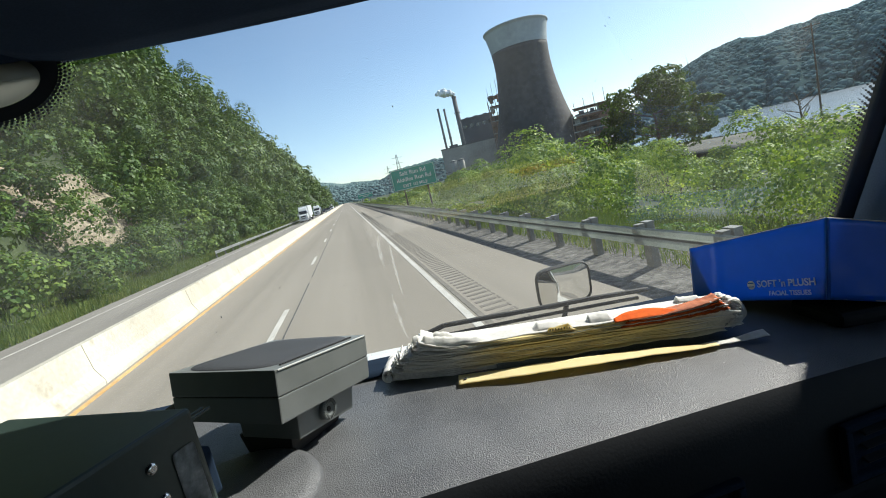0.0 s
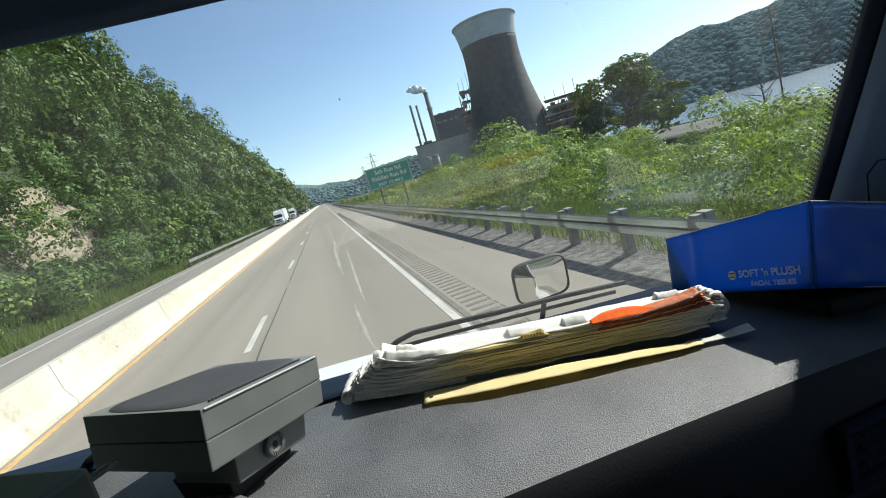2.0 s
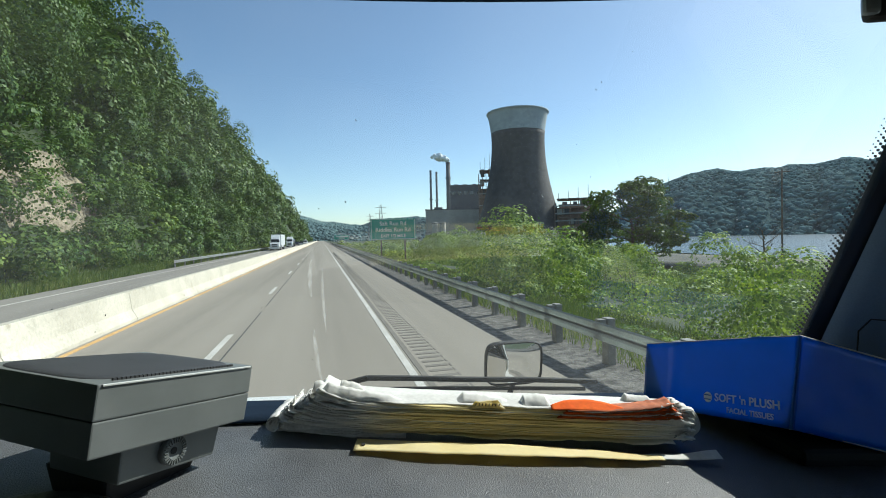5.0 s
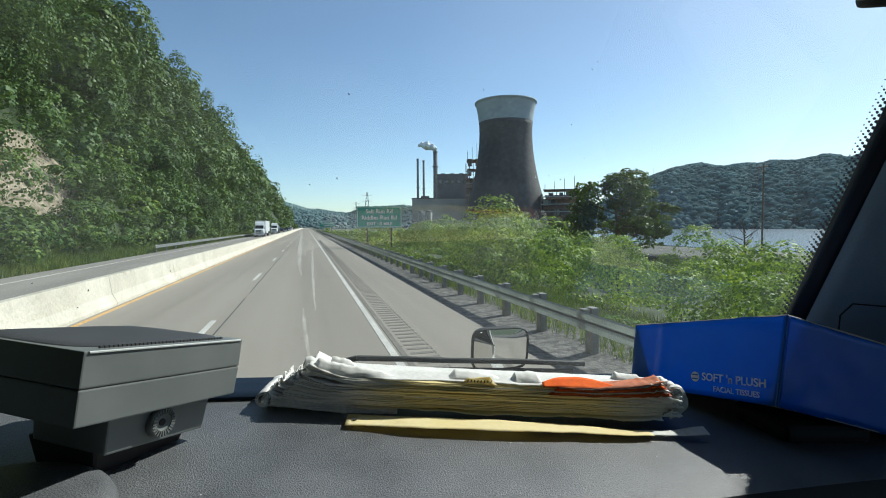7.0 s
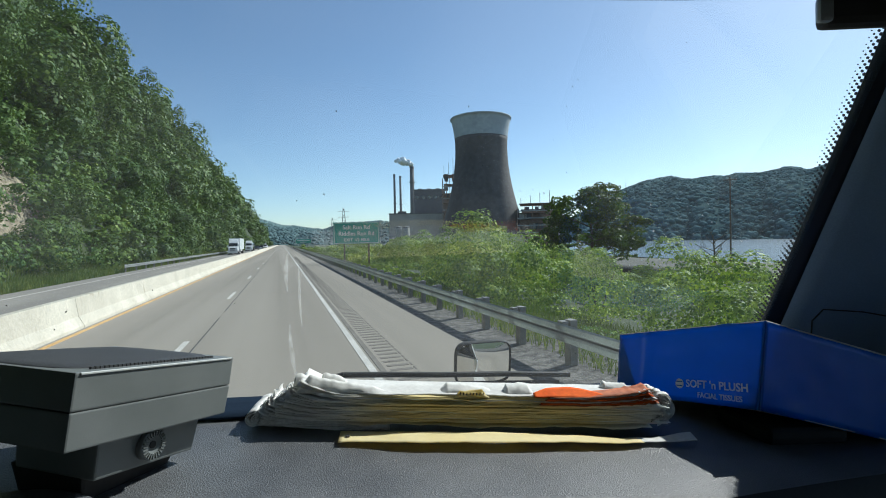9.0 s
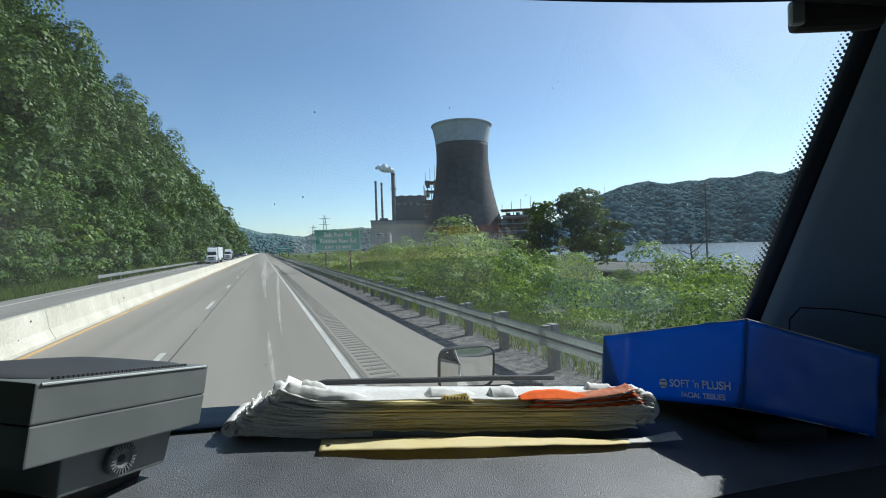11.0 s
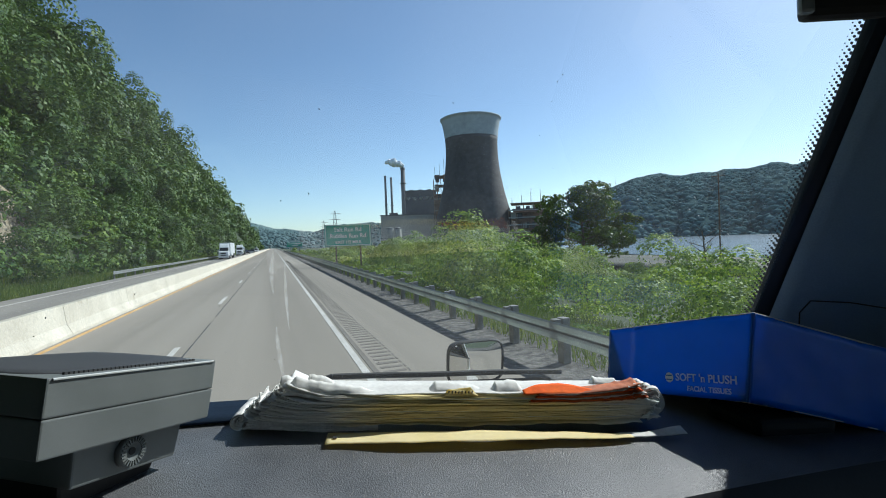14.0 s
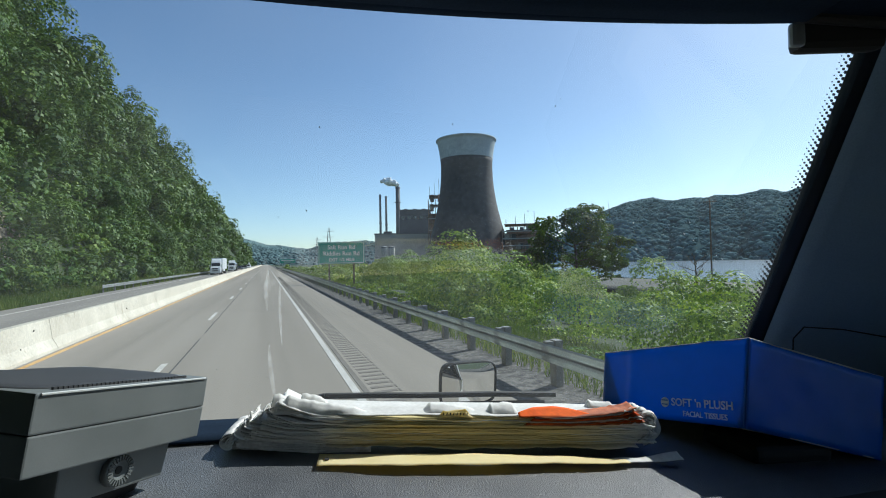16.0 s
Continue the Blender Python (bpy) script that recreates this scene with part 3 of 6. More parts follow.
def bushes():
    """Mounds of bushes of many heights, with dark hollows between them."""
    P, O, S = [], [], []
    for k in range(300):
        u = RNG.random()
        yy = 3 + 230 * u ** 1.5
        d = 1.9 + (32 if yy > 25 else 19) * RNG.random() ** 0.9
        x = 5.6 + d
        clump = min(1.25, 0.56 + 1.5 * noise.noise((x * 0.17, yy * 0.12 / (1 + yy / 120), 11.0)))
        if clump < 0.4:
            continue
        if 30 < yy < 53 and x < 10.5:
            continue
        far = math.hypot(x, yy)
        side = min(1.0, max(0.0, (math.degrees(math.atan2(x, yy)) - 26) / 12))
        roof = 2.1 - (0.006 + 0.055 * side) * far - land_z(x, yy)
        h = min((0.8 + 3.9 * clump) * min(1.0, 0.45 + d / 9), roof * (0.35 + 0.85 * clump)) * RNG.uniform(0.45, 1.15) * (1.35 if RNG.random() < 0.12 else 1.0)
        if h < 0.4:
            continue
        r = min(RNG.uniform(1.3, 2.9) * (1 + yy / 170), 0.8 * h + 0.35)
        n = int((4200 if yy < 18 else 2100 if yy < 45 else 850 if yy < 110 else 330) * min(1.3, max(0.35, r * h / 6)))
        p, o = crown_points(n, (x, yy, land_z(x, yy) + h * 0.42), r, h * 1.1, int(RNG.integers(5, 10)), 0.6)
        P.append(p)
        O.append(o)
        S.append(np.full(n, 0.08 if yy < 18 else 0.135 if yy < 45 else 0.27 if yy < 110 else 0.55))
    for k in range(300):
        yy = 4 + 110 * RNG.random() ** 1.4
        x = 6.6 + 27 * RNG.random()
        h = RNG.uniform(0.3, 0.7)
        n = 300 if yy < 20 else 170 if yy < 45 else 90
        p, o = crown_points(n, (x, yy, land_z(x, yy) + h * 0.35), RNG.uniform(0.6, 1.4), h, 7, 0.5)
        P.append(p)
        O.append(o)
        S.append(np.full(n, 0.09 if yy < 20 else 0.155 if yy < 45 else 0.3))
    return tagged(leaf_mesh("bushes", np.concatenate(P), np.concatenate(O), np.concatenate(S), M_LEAF_BUSH, None, 0.24), "tangled green bushes in uneven mounds behind the guardrail", "bushes", kind="stuff")


bushes()


def bank_shrubs():
    P, O, S = [], [], []
    for k in range(820):
        u = RNG.random()
        yy = 9 + 210 * u * u
        d = 2.6 + 17 * RNG.random() ** 1.3
        if bare_rock(yy, d) and RNG.random() < 0.5:
            continue
        x = -15.0 - d
        r, h = RNG.uniform(0.9, 2.1), RNG.uniform(1.2, 3.0)
        n = 210 if yy < 60 else 110
        p, o = crown_points(n, (x, yy, land_z(x, yy) + h * 0.35), r, h, 6, 0.6)
        P.append(p)
        O.append(o)
        S.append(np.full(n, 0.29 if yy < 60 else 0.54))
    return tagged(leaf_mesh("bank_shrubs", np.concatenate(P), np.concatenate(O), np.concatenate(S), M_LEAF_BANK, None, 0.25), "green shrubs along the foot of the wooded bank", "shrubs", kind="stuff")


bank_shrubs()


def grass(name, x0, x1, y0, y1, n, height, label, z_of):
    x, yy = RNG.uniform(x0, x1, n), y0 + (y1 - y0) * RNG.random(n) ** 1.7
    z = np.array([z_of(a, b) for a, b in zip(x, yy)])
    h = height * RNG.uniform(0.4, 1.3, n) * (1 + yy / 120)
    w = 0.007 * (1 + yy / 12)
    a = RNG.uniform(0, 6.28, n)
    lean = RNG.normal(0, 0.25, (n, 2)) * h[:, None]
    base = np.stack([x, yy, z], 1)
    side = np.stack([np.cos(a) * w, np.sin(a) * w, 0 * a], 1)
    tip = base + np.stack([lean[:, 0], lean[:, 1], h], 1)
    v = np.stack([base - side, base + side, tip], 1).reshape(-1, 3)
    me = bpy.data.meshes.new(name)
    me.vertices.add(3 * n)
    me.vertices.foreach_set("co", v.ravel().astype(np.float32))
    me.loops.add(3 * n)
    me.loops.foreach_set("vertex_index", np.arange(3 * n, dtype=np.int32))
    me.polygons.add(n)
    me.polygons.foreach_set("loop_start", np.arange(0, 3 * n, 3, dtype=np.int32))
    me.update(calc_edges=True)
    me.materials.append(M_GRASS)
    return tagged(new(name, me), label, "grass", kind="stuff")


grass("verge_grass", 5.0, 9.5, 2, 160, 60000, 0.3, "tall green roadside grass and weeds behind the guardrail", lambda a, b: land_z(a, b) if a > 5.7 else Z0 - 0.05)
grass("bank_grass", -18.5, -15.2, 8, 260, 60000, 0.38, "mown green grass strip at the foot of the wooded hill", lambda a, b: land_z(a, b))


def tree(name, x, yy, height, spread, leaves, leaf, label, material, bare=False, base=None, low=0.25):
    """A tapered trunk with limbs, and a crown of many small leaves."""
    z = land_z(x, yy) if base is None else base
    t = thing(name, label, "tree", at=pose(x, yy, z))
    bm = bmesh.new()
    r = height * 0.022
    rod((0, 0, -0.3), (0.02 * height, 0, height * 0.45), r, r * 0.7, 10, bm)
    rod((0.02 * height, 0, height * 0.45), (0, 0.02 * height, height * 0.85), r * 0.7, r * 0.2, 8, bm)
    ends = []
    for k in range(14):
        a, s = k * 2.4, 0.25 + 0.55 * (k / 14)
        p = Vector((0.02 * height, 0, height * s))
        e = p + Vector((math.cos(a) * spread * 0.75, math.sin(a) * spread * 0.75, height * RNG.uniform(0.1, 0.24)))
        rod(p, e, r * 0.35, r * 0.1, 6, bm)
        ends.append(e)
        for q in range(3):
            f = p.lerp(e, RNG.uniform(0.4, 0.9))
            rod(f, f + Vector(RNG.normal(0, 1, 3)) * height * 0.06 + Vector((0, 0, height * 0.05)), r * 0.14, r * 0.03, 5, bm)
    part("trunk", bm, M_BARK, t)
    pts, outs = [], []
    for k in range(11 if not bare else 7):
        e = ends[k % len(ends)] if k < 9 else Vector((0, 0, height * 0.88))
        p, o = crown_points(leaves // 11, tuple(e), spread * RNG.uniform(0.3, 0.55), height * RNG.uniform(0.16, 0.34), 6, 0.5)
        pts.append(p)
        outs.append(o)
    p, o = crown_points(leaves // 3, (0, 0, height * (0.5 + low)), spread * 0.72, height * 0.62, 10, 0.6)
    if not bare:
        pts.append(p)
        outs.append(o)
        p, o = crown_points(leaves // 4, (0, 0, height * 0.36), spread * 0.85, height * 0.5, 9, 0.6)
        pts.append(p)
        outs.append(o)
    P = np.concatenate(pts)
    leaf_mesh("crown", P, np.concatenate(outs), np.full(len(P), leaf), material, t)
    return t


tree("tree", 33, 46, 10.2, 6.4, 15000, 0.3, "dark leafy roadside tree standing above the bushes", M_LEAF_DARK)
tree("tree", 30, 70, 8.2, 3.6, 6000, 0.4, "rounded dark green tree among the roadside bushes", M_LEAF_DARK)
tree("tree", 40, 36, 6.4, 2.4, 160, 0.16, "nearly bare small tree with thin branches", M_LEAF_BUSH, True)
tree("tree", 22, 96, 4.6, 3.2, 6000, 0.45, "yellow-green bushy tree beside the power station view", M_LEAF_BUSH)


def shrub(x, yy, height, spread, leaf):
    """A rounded bush on a few forked stems."""
    t = thing("shrub", "rounded yellow-green leafy shrub behind the guardrail", "shrub", "roadside shrubs", at=pose(x, yy, land_z(x, yy)))
    for k in range(5):
        a = k * 1.257 + RNG.uniform(-0.3, 0.3)
        tip = Vector((math.cos(a) * spread * 0.5, math.sin(a) * spread * 0.5, height * 0.72))
        bm = rod((0.08 * math.cos(a), 0.08 * math.sin(a), -0.2), tip * 0.55, 0.035, 0.022, 7)
        rod(tip * 0.55, tip, 0.022, 0.008, 6, bm)
        rod(tip * 0.55, tip * 0.8 + Vector((0.2 * math.sin(a), 0.2 * math.cos(a), 0.15)), 0.016, 0.006, 6, bm)
        part("stem", bm, M_BARK, t)
    p, o = crown_points(3600, (0, 0, height * 0.52), spread, height * 1.05, 11, 0.6)
    leaf_mesh("crown", p, o, np.full(len(p), leaf), M_LEAF_BUSH, t, 0.26)


for x, yy, height, spread, leaf in ((12.5, 17, 2.5, 1.7, 0.085), (16.5, 19.5, 2.1, 1.5, 0.085), (12, 26, 3.4, 2.1, 0.11), (17.5, 28, 3.1, 2.3, 0.11), (10.8, 33, 2.9, 1.8, 0.12), (15.5, 38, 4.2, 2.6, 0.13),
                                    (22, 33, 3.2, 2.2, 0.13), (20, 46, 4.3, 2.9, 0.15), (13.5, 54, 3.9, 2.5, 0.16), (17.5, 62, 4.9, 3.1, 0.18), (12.5, 74, 4.0, 2.7, 0.19), (24, 60, 5.2, 3.3, 0.19)):
    shrub(x, yy, height, spread, leaf)


def riverside():
    w = raw("river", [(95, -200, -9), (1500, -200, -9), (1500, 900, -9), (420, 1000, -9), (300, 420, -9), (150, 300, -9)], [(0, 1, 2, 3, 4, 5)], M_WATER)
    w.location.z = 2.9
    tagged(w, "flat pale blue-grey river beyond the trees", "river", kind="structure")


riverside()


def river_flat(name, x0, x1, lift, material, label, cat):
    """A strip of open ground that runs along the river behind the bushes."""
    at = lambda u, v: (x0 + (x1 - x0) * v + 46 * max(0.0, u - 0.45), -60 + 420 * u, max(land_z(x0, 0), -5.9) + lift + 0.25 * noise.noise((u * 60, v * 3, 4)))
    tagged(part(name, sheet(at, steps(0, 1, 60), steps(0, 1, 4), 0.1), material), label, cat, kind="structure")


river_flat("earth_bank", 62, 96, 0.6, M_EARTH, "bare grey-brown earth bank beside the river", "bank")
river_flat("service_road", 70, 73, 0.95, M_FARROAD, "pale service road along the river bank", "road")


def river_bank():
    P, O, S = [], [], []
    for (xa, ya), (xb, yb), n in (((95, -60), (150, 300), 110), ((150, 300), (300, 420), 70), ((300, 420), (420, 1000), 90)):
        for k in range(n):
            u = RNG.random()
            x, y = xa + (xb - xa) * u - RNG.uniform(2, 26), ya + (yb - ya) * u
            h = RNG.uniform(1.0, 3.4)
            p, o = crown_points(90, (x, y, land_z(x, y) + h * 0.4), RNG.uniform(2, 5), h, 6, 0.6)
            P.append(p)
            O.append(o)
            S.append(np.full(90, 0.9))
    tagged(leaf_mesh("bank_thicket", np.concatenate(P), np.concatenate(O), np.concatenate(S), M_LEAF_DARK), "low dark thicket along the river bank", "thicket", kind="stuff")


river_bank()


def crowns(vs, m, cols, rows, size):
    """Rounded tree crowns all over a distant slope, whose grid of points is given column by column."""
    unit = bmesh.new()
    bmesh.ops.create_icosphere(unit, subdivisions=1, radius=1.0)
    u = np.array([v.co for v in unit.verts])
    f = np.array([[v.index for v in face.verts] for face in unit.faces])
    unit.free()
    g = np.array(vs).reshape(cols + 1, m, 3)
    n = min(13000, cols * rows)
    i, j = RNG.integers(0, cols, n), RNG.integers(0, rows, n)
    a, b = RNG.random((n, 1)), RNG.random((n, 1))
    c = g[i, j] * (1 - a) * (1 - b) + g[i + 1, j] * a * (1 - b) + g[i, j + 1] * (1 - a) * b + g[i + 1, j + 1] * a * b
    r = size * RNG.uniform(0.3, 1.0, (n, 1, 1)) * np.array((1.0, 1.0, 0.7))
    p = c[:, None, :] + (u[None] + RNG.normal(0, 0.13, (n, len(u), 3))) * r
    faces = (f[None] + (np.arange(n) * len(u))[:, None, None]).reshape(-1, 3)
    tagged(raw("far_woodland", p.reshape(-1, 3).tolist(), faces.tolist(), M_FARWOOD, None, True), "tree crowns with haze put into their colour on a distant hill", "woodland", kind="stuff")


def ridge(name, points, dist, depth, label, steps_n=90, rows_n=12):
    """A distant wooded ridge through (azimuth, elevation) pairs, seen from the road, its canopy lumpy."""
    az = [p[0] for p in points]
    el = [p[1] for p in points]
    shape_s, shape_g = (0, 0.12, 0.3, 0.5, 0.75, 1.0, 1.6, 2.6), (0, 0.25, 0.55, 0.8, 0.95, 1.0, 0.8, 0.0)
    ss = steps(0, 1.1, rows_n) + [1.6, 2.6]
    vs, fs = [], []
    for i in range(steps_n + 1):
        a = az[0] + (az[-1] - az[0]) * i / steps_n
        h = dist * math.tan(radians(float(np.interp(a, az, el))))
        for j, t in enumerate(ss):
            d = dist - depth + depth * t
            x, y = d * math.sin(radians(a)), d * math.cos(radians(a))
            z = -9 + (h + 9) * float(np.interp(t, shape_s, shape_g))
            if 0 < j < len(ss) - 1:
                z += (h + 9) * 0.09 * noise.noise((a * 0.45, t * 2.2, dist * 0.01))
            vs.append((x, y, z))
    m = len(ss)
    for i in range(steps_n):
        for j in range(m - 1):
            fs.append((i * m + j, (i + 1) * m + j, (i + 1) * m + j + 1, i * m + j + 1))
    crowns(vs, m, steps_n, len(ss) - 3, dist * 0.005)
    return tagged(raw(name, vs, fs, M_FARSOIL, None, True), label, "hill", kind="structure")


ridge("hill_across_river", [(28, -0.4), (30.5, 0.3), (32.5, 1.0), (35.8, 3.3), (39.6, 4.9), (42.5, 5.8), (45.5, 5.7), (49.5, 5.3), (53, 5.5), (57, 5.7), (66, 6.4), (80, 6.0), (100, 4.0)], 1700, 850, "wooded hill with haze put into its colour across the river", 460, 44)
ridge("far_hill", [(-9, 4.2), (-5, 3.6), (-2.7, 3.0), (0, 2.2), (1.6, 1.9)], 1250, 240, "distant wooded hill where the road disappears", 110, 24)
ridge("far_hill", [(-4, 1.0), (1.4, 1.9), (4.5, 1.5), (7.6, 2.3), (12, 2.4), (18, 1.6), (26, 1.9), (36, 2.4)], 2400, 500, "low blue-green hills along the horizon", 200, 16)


# ---------------------------------------------------------------- power station
def polar(az, d, z=0.0):
    return (d * math.sin(radians(az)), d * math.cos(radians(az)), z)


BASE = -8.0


def cooling_tower():
    x, y, _ = polar(23.3, 470)
    t = thing("cooling_tower", "huge dark stained hyperbolic cooling tower with a pale collar", "cooling tower", at=pose(x, y, BASE))
    H = 126.0
    def radius(z):
        return 25.2 * math.sqrt(1 + ((z - 99) / 63.0) ** 2) + (1.3 * ((z - 99) / 27) ** 2 if z > 99 else 0)
    zs = steps(14, 108, 26)
    inner = [(radius(z) - 0.8, z) for z in reversed(zs)]
    part("shell", lathe([(radius(z), z) for z in zs] + inner, 72, False), M_TOWER, t)
    zt = steps(108.05, H, 8)
    part("collar", lathe([(radius(z) + 0.1, z) for z in zt] + [(radius(H) + 0.9, H), (radius(H) + 0.9, H + 1.2), (radius(H) - 1.0, H + 1.2)] + [(radius(z) - 0.9, z) for z in reversed(zt)], 72, False), M_TOWER_TOP, t, "pale grey collar")
    for k in range(44):
        a, b = 2 * math.pi * k / 44, 2 * math.pi * (k + 0.5) / 44
        c = 2 * math.pi * (k - 0.5) / 44
        foot, head = radius(0) + 1.0, radius(14)
        bm = rod((foot * math.cos(a), foot * math.sin(a), -1), (head * math.cos(b), head * math.sin(b), 14.3), 0.55, seg=6)
        rod((foot * math.cos(a), foot * math.sin(a), -1), (head * math.cos(c), head * math.sin(c), 14.3), 0.55, seg=6, into=bm)
        part("column", bm, M_PLANT_PALE, t)
    part("basin", lathe([(radius(0) + 4, -1), (radius(0) + 4, 0.8), (radius(0) + 3, 0.8)], 48), M_PLANT_PALE, t)


cooling_tower()


def chimney(az, d, top_el, r, slim=False):
    x, y, _ = polar(az, d)
    h = d * math.tan(radians(top_el)) + 2.1 - BASE
    t = thing("chimney", "tall slender power station chimney", "chimney", "power station chimneys", at=pose(x, y, BASE))
    part("shaft", lathe([(r * 1.35, 0), (r * 1.1, h * 0.5), (r, h - 3)], 24), M_STACK, t)
    part("crown_ring", lathe([(r * 1.12, h - 3), (r * 1.12, h), (r * 0.7, h), (r * 0.7, h - 2)], 24, False), M_PLANT, t)
    for q in (0.6,) if slim else (0.35, 0.8):
        part("gallery", lathe([(r * 1.25, h * q), (r * 1.6, h * q), (r * 1.6, h * q + 1.1), (r * 1.3, h * q + 1.1)], 24, False), M_PLANT, t)
    return x, y, BASE + h


chimney(12.9, 800, 7.9, 1.7, True)
chimney(13.6, 800, 7.7, 1.7, True)
sx, sy, sz = chimney(15.0, 820, 8.8, 3.5)


def steam():
    bm = bmesh.new()
    for k in range(26):
        u = k / 25
        b2 = bmesh.new()
        bmesh.ops.create_icosphere(b2, subdivisions=3, radius=2.6 + 2.2 * math.sin(u * 3.0))
        off = Vector((sx - 26 * u + RNG.normal(0, 1.4), sy + RNG.normal(0, 2), sz + 2 + 7 * math.sin(u * 2.2) + RNG.normal(0, 1.5)))
        for v in b2.verts:
            v.co = v.co * (1 + 0.35 * noise.noise(v.co * 0.3 + off)) + off
        for f in b2.faces:
            f.smooth = True
        joined(bm, b2)
    tagged(part("steam_plume", bm, M_STEAM), "small white steam plume drifting from a chimney", "steam plume")


steam()


def plant_block(name, az0, az1, d, top_el, depth, material, label, bands=4, cat="building"):
    """A building of the power station with its bands of windows, ducts and roof gear."""
    x0, y0, _ = polar(az0, d)
    x1, y1, _ = polar(az1, d)
    h = d * math.tan(radians(top_el)) + 2.1 - BASE
    w = math.hypot(x1 - x0, y1 - y0)
    turn = math.degrees(math.atan2(y1 - y0, x1 - x0))
    t = thing(name, label, cat, at=pose((x0 + x1) / 2, (y0 + y1) / 2, BASE, 0, 0, turn))
    part("wall", box((w, depth, h), (0, depth / 2, h / 2)), material, t)
    part("roof", box((w + 1.2, depth + 1.2, 1.2), (0, depth / 2, h + 0.6)), M_PLANT, t)
    n = max(2, int(w / 7))
    for q in range(bands):
        for k in range(n):
            part("window", box((w / n * 0.62, 0.5, h * 0.05), (-w / 2 + w / n * (k + 0.5), -0.15, h * (0.2 + 0.68 * q / max(1, bands - 1)))), M_DARKGLASS, t)
    for k in range(3):
        part("roof_vent", box((w * 0.12, depth * 0.2, 3.0), (w * (-0.32 + 0.3 * k), depth * 0.4, h + 2.6), 0.2), M_PLANT, t)
    return t


def steel_frame(name, az0, az1, d, top_el, depth, label, floors=6):
    """An open frame of columns, decks and pipes."""
    x0, y0, _ = polar(az0, d)
    x1, y1, _ = polar(az1, d)
    h = d * math.tan(radians(top_el)) + 2.1 - BASE
    w = math.hypot(x1 - x0, y1 - y0)
    turn = math.degrees(math.atan2(y1 - y0, x1 - x0))
    t = thing(name, label, "steelwork", at=pose((x0 + x1) / 2, (y0 + y1) / 2, BASE, 0, 0, turn))
    for i in range(6):
        for j in range(3):
            part("column", box((0.6, 0.6, h * (0.82 + 0.18 * RNG.random())), (-w / 2 + w * i / 5, depth * j / 2, h * 0.45)), M_PLANT_RUST, t)
    part("cladding", box((w * 0.9, depth * 0.5, h * 0.72), (0, depth * 0.55, h * 0.36), 0.3), M_PLANT_RUST, t, "rust-stained cladding")
    for q in range(1, floors + 1):
        part("deck", box((w * RNG.uniform(0.8, 1.04), depth, 0.4), (0, depth / 2, h * q / floors * 0.95)), M_PLANT_RUST, t)
        for k in range(3):
            part("vessel", box((w * RNG.uniform(0.1, 0.24), depth * 0.6, h / floors * 0.6), (w * RNG.uniform(-0.4, 0.4), depth * 0.45, h * (q - 0.55) / floors), 0.4), (M_PLANT, M_PLANT_PALE, M_PLANT_RUST)[k], t)
    for k in range(5):
        a, b = -w / 2 + w * k / 5, -w / 2 + w * (k + 1) / 5
        part("brace", rod((a, -0.3, h * 0.1), (b, -0.3, h * 0.62), 0.3, seg=6), M_PLANT_RUST, t)
        part("pipe", rod((-w / 2, 0, h * (0.2 + 0.15 * k)), (w / 2, 0, h * (0.2 + 0.15 * k)), 0.5, seg=8), M_PLANT_PALE, t)
    for k in range(4):
        part("mast", rod((w * (-0.4 + 0.25 * k), 0, h * 0.9), (w * (-0.4 + 0.25 * k), 0, h * (1.06 + 0.05 * k)), 0.25, seg=6), M_PLANT, t)
    return t


plant_block("boiler_house", 15.2, 18.9, 610, 6.0, 60, M_PLANT, "tall grey boiler house of the power station", 2)
steel_frame("boiler_steelwork", 18.6, 20.8, 560, 8.2, 30, "rust-brown open boiler steelwork beside the cooling tower", 8)
plant_block("turbine_hall", 12.2, 20.5, 590, 3.2, 30, M_PLANT_PALE, "long pale turbine hall at the foot of the chimneys", 1)
steel_frame("scrubber_steelwork", 27.4, 31.8, 440, 4.4, 34, "open steelwork and pipes beside the cooling tower", 5)
plant_block("pump_house", 27.9, 31.6, 480, 3.3, 20, M_PLANT_RUST, "brown clad pump house beside the steelwork", 4)


def silo(az, d, r, h):
    x, y, _ = polar(az, d)
    t = thing("silo", "pale cylindrical storage silo at the power station", "silo", "power station silos", at=pose(x, y, BASE))
    part("tank", lathe([(r, 0), (r, h), (r * 0.3, h + r * 0.5)], 28), M_PLANT_PALE, t)
    part("railing", lathe([(r * 1.04, h - 0.2), (r * 1.04, h + 1.0), (r * 1.0, h + 1.0)], 28, False), M_PLANT, t)


for az, d, r, h in ((13.3, 560, 3.6, 26), (14.2, 560, 3.6, 26), (16.2, 540, 4.5, 12), (19.0, 500, 4.0, 9), (12.4, 575, 3.0, 15)):
    silo(az, d, r, h)


